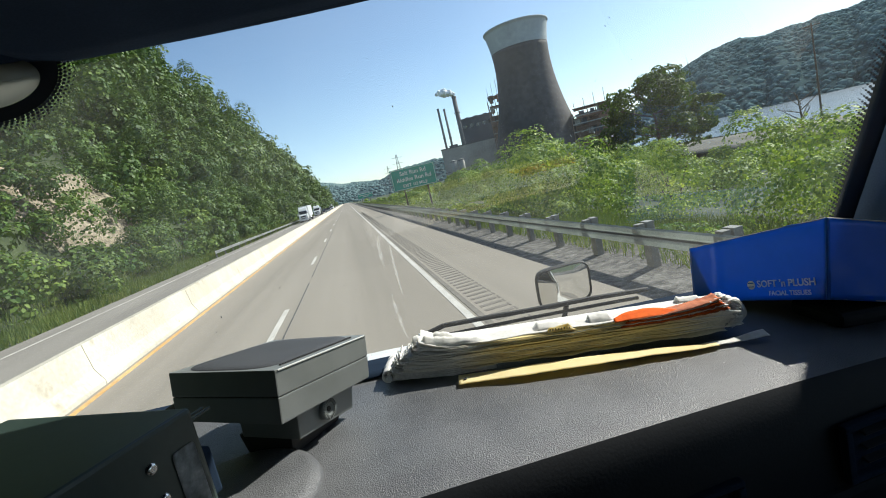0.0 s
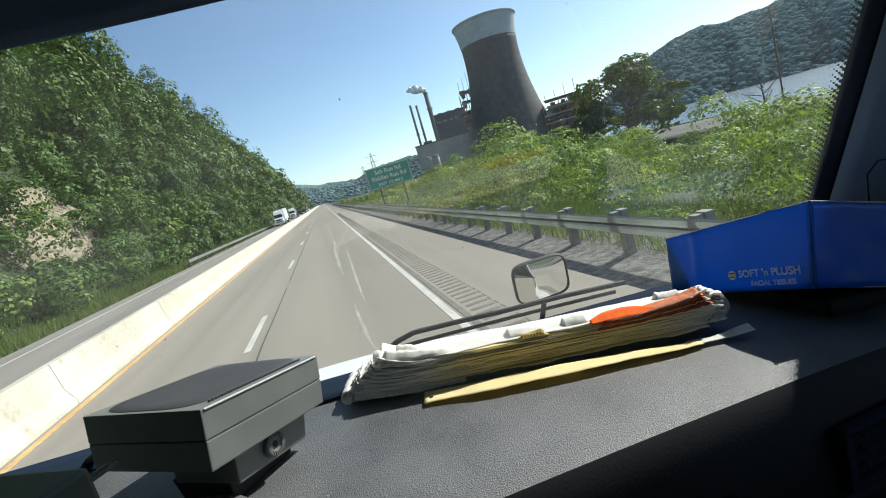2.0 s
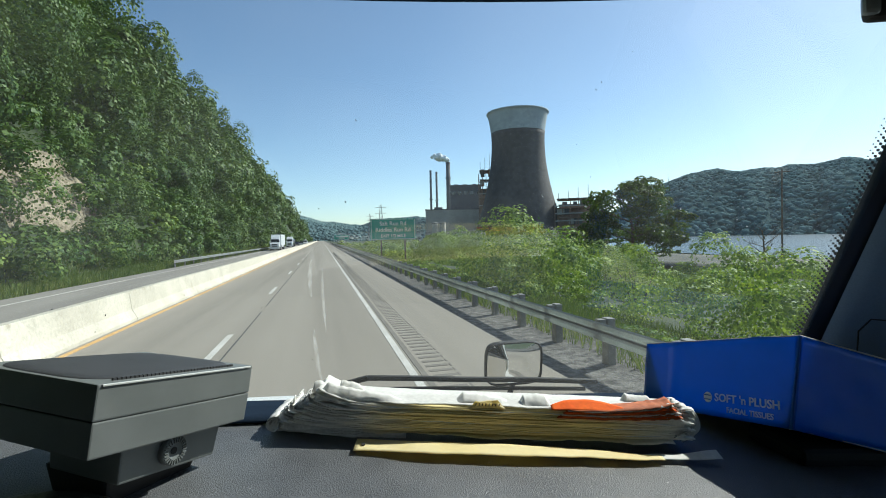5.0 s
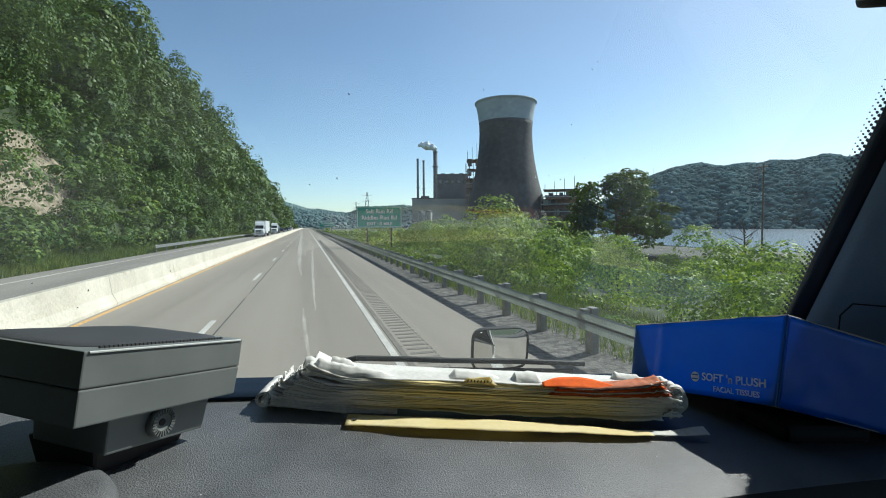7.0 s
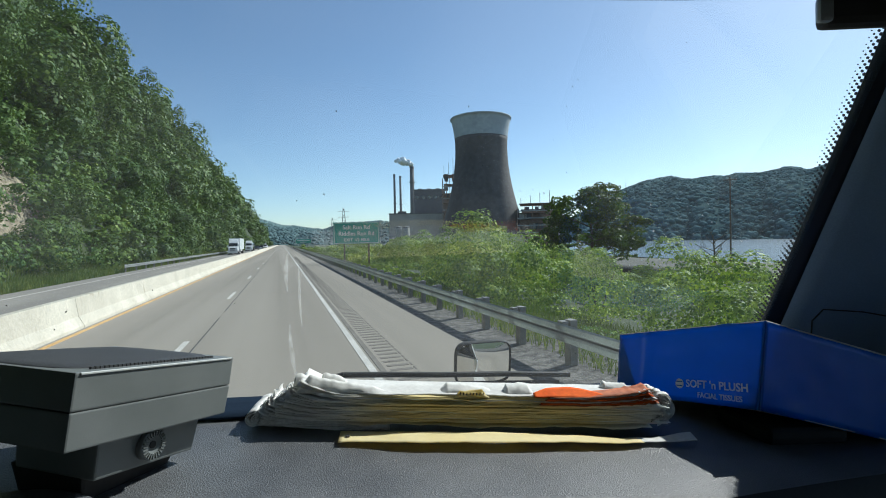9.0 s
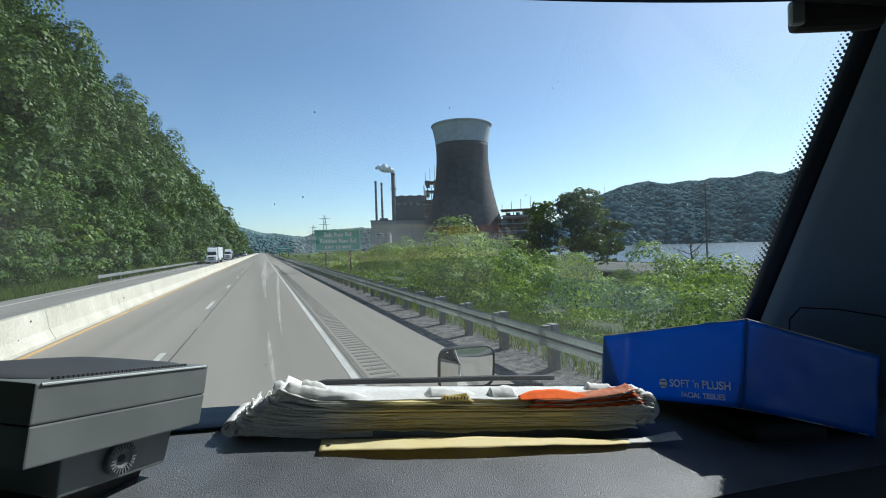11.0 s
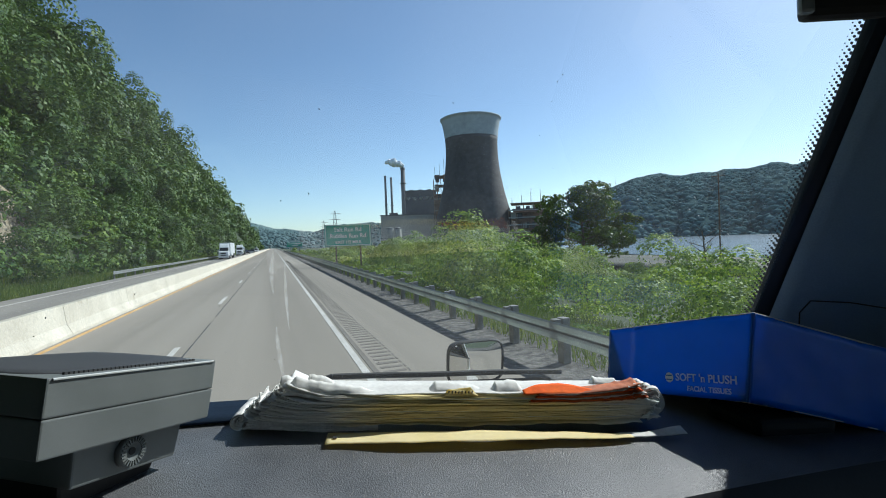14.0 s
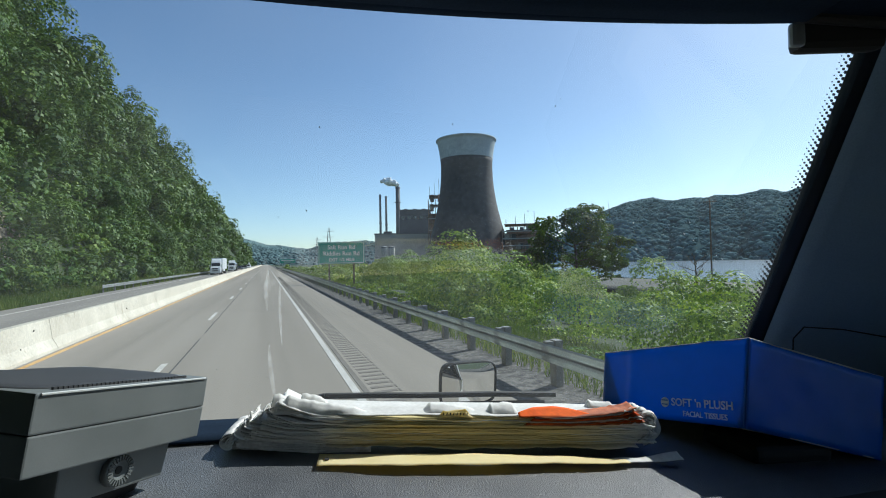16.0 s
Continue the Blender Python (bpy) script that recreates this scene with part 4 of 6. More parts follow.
def pylon(az, d, top_el):
    x, y, _ = polar(az, d)
    h = d * math.tan(radians(top_el)) + 2.1 - BASE
    t = thing("pylon", "lattice steel power pylon on the horizon", "pylon", at=pose(x, y, BASE))
    s = h * 0.09
    for a, b in ((1, 1), (1, -1), (-1, 1), (-1, -1)):
        part("leg", rod((a * s, b * s, 0), (a * s * 0.15, b * s * 0.15, h), 0.45, 0.3, 6), M_STACK, t)
    for k in range(7):
        q0, q1 = k / 7, (k + 1) / 7
        a, b = s * (1 - 0.85 * q0), s * (1 - 0.85 * q1)
        part("brace", rod((-a, -a, h * q0), (b, -b, h * q1), 0.25, seg=5), M_STACK, t)
        part("brace", rod((a, -a, h * q0), (-b, -b, h * q1), 0.25, seg=5), M_STACK, t)
    for q in (0.62, 0.77, 0.92):
        part("cross_arm", rod((-h * 0.14, 0, h * q), (h * 0.14, 0, h * q), 0.4, seg=6), M_STACK, t)


pylon(6.9, 1100, 4.0)
pylon(5.6, 1500, 2.9)


def utility_pole(az, d, top_el, arm):
    x, y, _ = polar(az, d)
    z = land_z(x, y)
    h = d * math.tan(radians(top_el)) + 2.1 - z
    t = thing("utility_pole", "weathered wooden utility pole with a crossarm", "utility pole", at=pose(x, y, z, 0, 0, -az))
    part("pole", rod((0, 0, -0.5), (0, 0, h), 0.19, 0.13, 12), M_WOODPOLE, t)
    part("crossarm", box((arm, 0.14, 0.16), (0, -0.15, h - 0.5), 0.02), M_WOODPOLE, t)
    for k in (-0.46, -0.2, 0.2, 0.46):
        part("insulator", lathe([(0.06, 0), (0.09, 0.08), (0.05, 0.2)], 10), M_PLANT_PALE, t).location = (arm * k, -0.15, h - 0.42)


utility_pole(49.5, 120, 5.8, 2.6)
utility_pole(38.2, 230, 3.6, 2.6)


def road_sign():
    t = thing("highway_sign", "green highway exit sign with white lettering on two posts", "road sign", at=pose(7.6, 52, land_z(7.6, 52), 0, 0, -3))
    g = Z0 - land_z(7.6, 52)
    z0 = 2.1 + g
    part("panel", box((4.9, 0.05, 2.3), (0, 0, z0 + 1.15), 0.02), M_SIGN, t)
    for x0, x1, y0, y1 in ((-2.38, 2.38, 2.2, 2.25), (-2.38, 2.38, 0.05, 0.1), (-2.38, -2.33, 0.05, 2.25), (2.33, 2.38, 0.05, 2.25)):
        part("border", box((x1 - x0, 0.012, y1 - y0), ((x0 + x1) / 2, -0.033, z0 + (y0 + y1) / 2)), M_SIGN_WHITE, t)
    for text, z, size in (("Salt Run Rd", 1.55, 0.62), ("Riddles Run Rd", 0.88, 0.62), ("EXIT 1/2 MILE", 0.26, 0.46)):
        words("lettering", text, size, M_SIGN_WHITE, pose(0, -0.034, z0 + z, 90, 0, 0), t, 0.004, "CENTER")
    for x in (-1.3, 1.3):
        part("post", box((0.16, 0.2, z0 + 2.2), (x, 0.14, (z0 + 2.2) / 2 - 0.2), 0.01), M_WOODPOLE, t)


road_sign()


def small_sign():
    t = thing("highway_sign", "distant small green highway sign beside the shoulder", "road sign", at=pose(7.6, 190, land_z(7.6, 190)))
    g = Z0 - land_z(7.6, 190)
    part("panel", box((5.6, 0.06, 1.5), (0, 0, g + 3.0), 0.02), M_SIGN, t)
    for z, w in ((3.3, 4.6), (2.7, 2.4)):
        part("lettering_bar", box((w, 0.02, 0.28), (0, -0.045, g + z)), M_SIGN_WHITE, t)
    for x in (-1.6, 1.6):
        part("post", box((0.16, 0.16, g + 3.4), (x, 0.12, (g + 3.4) / 2 - 0.2)), M_WOODPOLE, t)


small_sign()


# ---------------------------------------------------------------- traffic on the far carriageway
def wheel(parent, x, y, z, r, w, rim):
    t = part("wheel", lathe([(r * 0.6, -w / 2), (r * 0.95, -w / 2), (r, -w * 0.35), (r, w * 0.35), (r * 0.95, w / 2), (r * 0.6, w / 2)], 24), M_TYRE, parent)
    t.matrix_basis = pose(x, y, z, 0, 90, 0)
    d = part("rim", lathe([(r * 0.6, -w / 2 - 0.005), (r * 0.55, -w * 0.3), (r * 0.2, -w * 0.42), (r * 0.2, w * 0.42), (r * 0.55, w * 0.3), (r * 0.6, w / 2 + 0.005)], 20), rim, t)


def semi_tractor(t):
    """A long-nosed tractor; its front is at y = 0 and looks down -y."""
    hood = prism([(0.05, 0.75), (0.0, 1.25), (0.25, 1.75), (1.7, 2.0), (1.7, 0.75)], "x", -1.05, 1.05, 0.05)
    part("hood", hood, M_WHITE_PAINT, t)
    part("grille", box((1.25, 0.08, 0.85), (0, 0.06, 1.2), 0.04), M_RUBBER, t, "black grille")
    part("bumper", box((2.35, 0.35, 0.5), (0, 0.15, 0.62), 0.08), M_WHITE_PAINT, t)
    part("cab", prism([(1.7, 0.75), (1.72, 2.0), (2.35, 2.95), (4.0, 3.0), (4.0, 0.75)], "x", -1.1, 1.1, 0.07), M_WHITE_PAINT, t)
    part("windscreen", prism([(1.74, 2.03), (2.28, 2.83), (2.26, 2.85), (1.70, 2.04)], "x", -0.98, 0.98), M_DARKGLASS, t)
    for s in (-1, 1):
        part("side_window", box((0.02, 0.75, 0.6), (s * 1.105, 2.6, 2.3), 0.02), M_DARKGLASS, t)
        part("headlight", box((0.4, 0.3, 0.28), (s * 0.86, 0.18, 1.2), 0.06), M_POLISHED, t)
        part("door_mirror", box((0.2, 0.15, 0.5), (s * 1.32, 1.75, 2.1), 0.04), M_WHITE_PAINT, t)
        part("fuel_tank", rod((s * 0.95, 2.6, 0.7), (s * 0.95, 4.6, 0.7), 0.32, seg=16), M_POLISHED, t)
        part("fender", box((0.45, 1.25, 0.22), (s * 0.95, 0.95, 1.08), 0.08), M_WHITE_PAINT, t)
        wheel(t, s * 0.95, 0.95, 0.5, 0.5, 0.32, M_POLISHED)
        for y in (5.0, 6.3):
            wheel(t, s * 0.9, y, 0.5, 0.5, 0.55, M_POLISHED)
    part("roof_fairing", prism([(2.35, 2.97), (3.1, 3.65), (4.0, 3.85), (4.0, 3.0)], "x", -1.05, 1.05, 0.08), M_WHITE_PAINT, t)
    part("chassis", box((0.9, 6.4, 0.3), (0, 3.7, 0.85), 0.02), M_RUBBER, t)


def semi_truck(x, y):
    t = thing("semi_truck", "white semi truck with a plain white box trailer", "truck", at=pose(x, y, far_road_z(x)))
    semi_tractor(t)
    part("trailer_box", box((2.55, 13.6, 2.85), (0, 11.9, 2.65), 0.04), M_WHITE_PAINT, t)
    part("trailer_skirt", box((2.4, 5.0, 0.5), (0, 11.2, 0.98), 0.03), M_WHITE_PAINT, t)
    part("trailer_frame", box((1.1, 13.2, 0.25), (0, 11.9, 1.12), 0.02), M_RUBBER, t)
    for s in (-1, 1):
        for yy in (16.3, 17.6):
            wheel(t, s * 0.9, yy, 0.5, 0.5, 0.55, M_POLISHED)


def tank_truck(x, y):
    t = thing("tank_truck", "white tractor pulling a polished steel tank trailer", "truck", at=pose(x, y, far_road_z(x)))
    semi_tractor(t)
    prof = [(0.3, 0), (1.0, 0.12), (1.12, 0.4), (1.12, 12.2), (1.0, 12.5), (0.3, 12.6)]
    tank = part("tank", lathe(prof, 32), M_POLISHED, t)
    tank.matrix_basis = pose(0, 5.0, 2.25, -90, 0, 0)
    for k in range(5):
        ring = part("tank_band", lathe([(1.13, -0.06), (1.16, -0.06), (1.16, 0.06), (1.13, 0.06)], 32, False), M_STEEL, t)
        ring.matrix_basis = pose(0, 6.2 + 2.4 * k, 2.25, -90, 0, 0)
    part("trailer_frame", box((1.0, 12.0, 0.3), (0, 11.4, 1.05), 0.03), M_RUBBER, t)
    part("walkway", box((0.5, 8.0, 0.12), (0, 11.3, 3.42), 0.03), M_STEEL, t)
    for s in (-1, 1):
        for yy in (15.8, 17.1):
            wheel(t, s * 0.9, yy, 0.5, 0.5, 0.55, M_POLISHED)


def suv(x, y):
    t = thing("suv", "dark blue-grey SUV driving on the far carriageway", "car", at=pose(x, y, far_road_z(x)))
    body = prism([(0.0, 0.35), (0.02, 0.85), (0.25, 1.02), (1.25, 1.12), (1.95, 1.62), (3.3, 1.68), (4.35, 1.55), (4.6, 1.05), (4.62, 0.35)], "x", -0.93, 0.93, 0.09)
    part("body", body, M_CARBLUE, t)
    part("windscreen", prism([(1.29, 1.13), (1.93, 1.6), (1.9, 1.63), (1.24, 1.14)], "x", -0.74, 0.74), M_DARKGLASS, t)
    for s in (-1, 1):
        for y0, ln in ((1.85, 0.85), (2.75, 0.8), (3.6, 0.55)):
            part("side_window", box((0.02, ln, 0.36), (s * 0.935, y0 + ln / 2, 1.36), 0.02), M_DARKGLASS, t)
        part("headlight", box((0.36, 0.12, 0.16), (s * 0.68, 0.04, 0.86), 0.04), M_POLISHED, t)
        part("wing_mirror", box((0.2, 0.12, 0.14), (s * 1.03, 1.55, 1.16), 0.04), M_CARBLUE, t)
        for yy in (0.95, 3.75):
            wheel(t, s * 0.84, yy, 0.36, 0.36, 0.24, M_POLISHED)
    part("grille", box((0.9, 0.06, 0.25), (0, -0.01, 0.68), 0.03), M_RUBBER, t)
    part("bumper", box((1.7, 0.12, 0.22), (0, 0.02, 0.45), 0.05), M_RUBBER, t)


def pickup(x, y):
    t = thing("pickup_truck", "black pickup truck on the far carriageway", "car", at=pose(x, y, far_road_z(x)))
    part("body", prism([(0.0, 0.45), (0.02, 1.0), (0.2, 1.12), (1.45, 1.18), (1.5, 1.15), (5.5, 1.15), (5.55, 0.45)], "x", -0.98, 0.98, 0.08), M_RUBBER, t)
    part("cabin", prism([(1.4, 1.15), (2.0, 1.82), (3.6, 1.84), (3.85, 1.15)], "x", -0.86, 0.86, 0.07), M_RUBBER, t)
    part("windscreen", prism([(1.42, 1.19), (1.97, 1.78), (1.93, 1.80), (1.36, 1.2)], "x", -0.74, 0.74), M_DARKGLASS, t)
    part("grille", box((1.2, 0.06, 0.38), (0, -0.02, 0.86), 0.03), M_POLISHED, t)
    part("bumper", box((1.9, 0.16, 0.2), (0, 0.0, 0.55), 0.05), M_POLISHED, t)
    for sd in (-1, 1):
        part("headlight", box((0.32, 0.1, 0.22), (sd * 0.78, 0.02, 0.92), 0.04), M_POLISHED, t)
        part("side_window", box((0.02, 1.2, 0.4), (sd * 0.872, 2.8, 1.52), 0.02), M_DARKGLASS, t)
        for yy in (1.05, 4.5):
            wheel(t, sd * 0.86, yy, 0.4, 0.4, 0.28, M_POLISHED)


def utility_truck(x, y):
    t = thing("utility_truck", "white utility truck with a folded boom and roof rack", "truck", at=pose(x, y, far_road_z(x)))
    part("cab", prism([(0.0, 0.5), (0.0, 1.1), (1.2, 1.3), (1.8, 2.05), (3.2, 2.1), (3.2, 0.5)], "x", -1.0, 1.0, 0.08), M_WHITE_PAINT, t)
    part("windscreen", prism([(1.24, 1.34), (1.77, 2.0), (1.72, 2.03), (1.18, 1.34)], "x", -0.84, 0.84), M_DARKGLASS, t)
    part("service_body", box((2.1, 2.9, 1.2), (0, 4.75, 1.15), 0.05), M_WHITE_PAINT, t)
    part("boom", box((0.35, 4.2, 0.35), (0.2, 3.6, 2.5), 0.05, (3, 0, 0)), M_WHITE_PAINT, t)
    part("bucket", box((0.7, 0.7, 0.8), (0.2, 1.7, 2.55), 0.1), M_WHITE_PAINT, t)
    part("boom_post", rod((0.2, 5.2, 1.7), (0.2, 5.2, 2.6), 0.2, seg=12), M_STEEL, t)
    part("grille", box((1.2, 0.06, 0.35), (0, -0.02, 0.85), 0.03), M_RUBBER, t)
    for sd in (-1, 1):
        for yy in (0.9, 4.9):
            wheel(t, sd * 0.86, yy, 0.42, 0.42, 0.3, M_POLISHED)


pickup(-8.2, 205)
utility_truck(-8.2, 255)
semi_truck(-11.6, 128)
tank_truck(-11.6, 186)
suv(-11.4, 236)


# ---------------------------------------------------------------- the cab
def dash_z(x):
    return 1.862 - 0.07 * x


def shield(u, v):
    """The windshield: u across from the centre of the cab outwards, v from its foot to its head."""
    x = -1.9 + 2.88 * u
    w = (x + 0.45) / 1.43
    y = 1.03 - 0.2 * w * w - 0.333 * v
    return Vector((x, y, 1.75 + 0.75 * v))


def shield_at(x, z):
    return shield((x + 1.9) / 2.88, (z - 1.75) / 0.75)


ws = thing("windshield", "clear windshield with a black dotted edge band", "windshield", kind="structure")
ws_glass = part("glass", sheet(shield, steps(0, 1, 40), steps(-0.06, 1.06, 14)), M_SHIELD, ws)
ws_glass.visible_shadow = False


def dash_top(front):
    def at(u, v):
        x = -1.9 + 3.05 * u
        w = (x + 0.45) / 1.43
        y1 = 0.765 - 0.06 * w * w
        y0 = 0.352 + 0.015 * math.sin(x * 3)
        if v <= 1.0:
            y = y0 + (y1 - y0) * v
            return Vector((x, y, dash_z(x) - 0.006 * v))
        return Vector((x, y1, 1.70))
    prof = [(0, -0.30), (-0.02, -0.12), (-0.012, -0.03), (0.008, -0.007), (0.045, 0.0)]
    prof = prof[:4] if front else prof[3:]
    bm = bmesh.new()
    us, rows = steps(0, 1, 60), []
    for u in us:
        p = at(u, 0)
        col = [bm.verts.new((p.x, p.y + a, p.z + b)) for a, b in prof]
        if front:
            rows.append(col)
            continue
        col += [bm.verts.new(at(u, v)) for v in (0.2, 0.4, 0.6, 0.8, 0.97)]
        e = at(u, 0.97)
        g = shield_at(p.x, 1.735)
        col += [bm.verts.new((e.x, e.y + 0.03, e.z - 0.008)), bm.verts.new((e.x, max(g.y - 0.01, e.y + 0.04), 1.735)), bm.verts.new((e.x, max(g.y, e.y + 0.05), 1.6))]
        rows.append(col)
    for a, b in zip(rows, rows[1:]):
        for j in range(len(a) - 1):
            bm.faces.new((a[j], b[j], b[j + 1], a[j + 1])).smooth = True
    bmesh.ops.recalc_face_normals(bm, faces=bm.faces[:])
    return bm


dash = thing("dashboard", "dusty blue-grey grained vinyl dashboard", "dashboard", kind="structure")
part("top_pad", dash_top(False), M_DASH, dash)
# The shade on the dash front is put into this near-black colour.
part("front_roll", dash_top(True), M_DARK, dash, "rolled front edge darkened for shade")
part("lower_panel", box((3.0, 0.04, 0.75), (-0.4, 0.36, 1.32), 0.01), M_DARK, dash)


def foot_strip(u, v):
    x = -1.85 + 2.8 * u
    w = (x + 0.45) / 1.43
    y0, y1 = STRIP - 0.06 * w * w, 0.79 - 0.06 * w * w
    return Vector((x, y0 + (y1 - y0) * v, dash_z(x) + 0.001))


STRIP = 0.703
part("defroster_strip", sheet(foot_strip, steps(0, 1, 40), steps(0, 1, 3), 0.003), M_HEADLINER, dash, "black strip at the foot of the glass")


def vent(x0, x1, z0, z1, y):
    """A black louvre let into the dash front."""
    cx, cz, w, h = (x0 + x1) / 2, (z0 + z1) / 2, x1 - x0, z1 - z0
    bm = box((w, 0.012, 0.008), (cx, y - 0.004, z1 - 0.004), 0.003)
    box((w, 0.012, 0.008), (cx, y - 0.004, z0 + 0.004), 0.003, into=bm)
    box((0.010, 0.012, h - 0.016), (x0 + 0.005, y - 0.004, cz), 0.003, into=bm)
    box((0.010, 0.012, h - 0.016), (x1 - 0.005, y - 0.004, cz), 0.003, into=bm)
    t = part("air_vent", bm, M_HEADLINER, dash, "black louvred air vent")
    part("backing", box((w - 0.016, 0.004, h - 0.012), (cx, y + 0.002, cz)), M_HEADLINER, t)
    for k in range(3):
        part("vent_slat", box((w - 0.05, 0.010, 0.003), (cx + 0.004, y - 0.003, z0 + h * (0.28 + 0.24 * k)), 0.001, (20, 0, 0)), M_DARK, t)


vent(0.44, 0.58, 1.70, 1.775, 0.346)
vent(0.16, 0.30, 1.70, 1.76, 0.346)
POD = (-0.24, 0.43)
pod = part("instrument_pod", lathe([(0.092, -0.05), (0.092, -0.016), (0.088, -0.008), (0.078, -0.004), (0.03, -0.003)], 48), M_DASH, dash)
pod.matrix_basis = pose(POD[0], POD[1], dash_z(POD[0]) + 0.016, 0, 4, 0)

# header, roof, pillar, door and back wall close the cab
def header_edge(x):
    w = (x + 0.45) / 1.17
    return 0.71 - 0.2 * w * w


def roof_panel():
    def at(u, v):
        x = -1.95 + 3.05 * u
        y1 = header_edge(x) + 0.02
        if v < 0.2:
            return Vector((x, y1 - 0.10 * v, 2.485 + 0.02 * v))
        return Vector((x, y1 - 0.02 - (v - 0.2) * (y1 + 1.4) / 0.8, 2.49 + 0.28 * min(1, (v - 0.2) / 0.25)))
    return sheet(at, steps(0, 1, 40), [0, 0.1, 0.2, 0.3, 0.4, 0.5, 0.7, 1.0], 0.03)


tagged(part("ceiling", roof_panel(), M_HEADLINER), "black roof lining over the windshield", "ceiling", kind="structure")
tagged(part("roof", box((3.2, 2.5, 0.04), (-0.42, -0.55, 2.83), 0.01), M_WHITE_PAINT), "white steel roof of the cab", "roof", kind="structure")


def pillar():
    """The right-hand windshield pillar, from its dotted glass edge back to the door."""
    t = thing("windshield_pillar", "grey plastic trimmed windshield pillar at the cab side", "pillar", kind="structure")
    def line(v):
        return Vector((0.972 + 0.01 * (1 - v), 0.825 - 0.305 * v, 1.76 + 0.70 * v))
    def band(u, v):
        p = line(v)
        return p + Vector((0.022 * u, 0.012 - 0.03 * u, 0))
    part("glass_band", sheet(band, steps(0, 1, 4), steps(-0.05, 1.08, 16), 0.004), M_BLACK, t, "black ceramic edge band")
    def trim(u, v):
        p = line(v) + Vector((0.019, -0.02, 0))
        a = u * 1.4
        return p + Vector((0.10 * math.sin(a), -0.28 * u, 0))
    part("trim", sheet(trim, steps(0, 1, 10), steps(-0.05, 1.1, 16), 0.006), M_TRIM, t)
    bm = bmesh.new()
    for row in range(4):
        for k in range(70):
            v = (k + 0.5 * (row % 2)) / 70
            p = line(v) + Vector((0.0005 - 0.0062 * row, 0.014 + 0.0018 * row, 0.0))
            b2 = bmesh.new()
            bmesh.ops.create_circle(b2, cap_ends=True, segments=8, radius=0.0034 - 0.0007 * row)
            bmesh.ops.transform(b2, matrix=Matrix.Translation(p) @ pose(0, 0, 0, 90, 0, -32), verts=b2.verts)
            joined(bm, b2)
    part("dot_pattern", bm, M_BLACK, t, "black ceramic dots")
    bm = bmesh.new()
    pts = [Vector(p) for p in ((0.985, 0.672, 1.86), (0.985, 0.668, 1.925), (0.99, 0.65, 1.95), (1.005, 0.59, 1.952), (1.02, 0.53, 1.945), (1.03, 0.49, 1.92))]
    for a, q in zip(pts, pts[1:]):
        rod(a, q, 0.0014, seg=8, into=bm)
    part("grab_handle", bm, M_DARK, t, "dark moulded handle")


pillar()
for side, x in (("wall_side", 1.12), ("wall_driver_side", -1.97)):
    bm = box((0.05, 2.4, 0.85), (x, -0.62, 1.325))
    box((0.05, 2.4, 0.30), (x, -0.62, 2.63), into=bm)
    box((0.05, 0.42, 0.74), (x, 0.37, 2.12), into=bm)
    box((0.05, 0.75, 0.74), (x, -1.445, 2.12), into=bm)
    tagged(part(side, bm, M_LINING), "grey cab side lining round an open window", "wall", kind="structure")
    out = math.copysign(0.036, x)
    bm = box((0.02, 2.4, 1.15), (x + out, -0.62, 1.075), 0.008)
    box((0.02, 2.4, 0.34), (x + out, -0.62, 2.65), 0.008, into=bm)
    tagged(part(side + "_skin", bm, M_WHITE_PAINT), "white painted steel outside of the cab", "wall", kind="structure")
tagged(part("wall_back", box((3.2, 0.05, 1.9), (-0.42, -1.72, 1.85)), M_LINING), "grey cab rear lining", "wall", kind="structure")
tagged(part("floor", box((3.2, 2.4, 0.05), (-0.42, -0.6, 0.92)), M_LINING), "grey cab floor", "floor", kind="structure")


def sun_visor():
    t = thing("sun_visor", "black folded sun visor under the windshield header", "sun visor")
    def at(u, v):
        x = -0.435 + 1.20 * u
        back = 0.4 * (1 - math.sqrt(max(0.0, 1 - max(0.0, 1 - u / 0.075) ** 2)))
        v = back + (1 - back) * v
        return Vector((x, header_edge(x) - 0.008 - 0.17 * v, 2.466 + 0.03 * v + 0.006 * math.sin(u * 3.14)))
    us = [0, 0.004, 0.01, 0.02, 0.035, 0.05, 0.075] + steps(0.1, 1, 22)
    part("panel", sheet(at, us, steps(0, 1, 6), 0.02), M_HEADLINER, t)
    bm = bmesh.new()
    rim = [at(u, 0) + Vector((0, 0.001, -0.001)) for u in us[:16]]
    for p, q in zip(rim, rim[1:]):
        rod(p, q, 0.0012, seg=6, into=bm)
    part("piping", bm, M_TRIM, t, "thin grey edge piping")
    part("hinge_rod", rod((0.76, 0.495, 2.46), (0.95, 0.44, 2.45), 0.009, seg=10), M_RUBBER, t)
    part("clip_tip", box((0.022, 0.014, 0.038), (0.785, 0.512, 2.442), 0.006, (0, 0, -22)), M_FILM, t, "clear plastic clip tip")
    part("clip", box((0.14, 0.03, 0.05), (0.86, 0.50, 2.445), 0.012, (0, 0, -22)), M_RUBBER, t)


sun_visor()


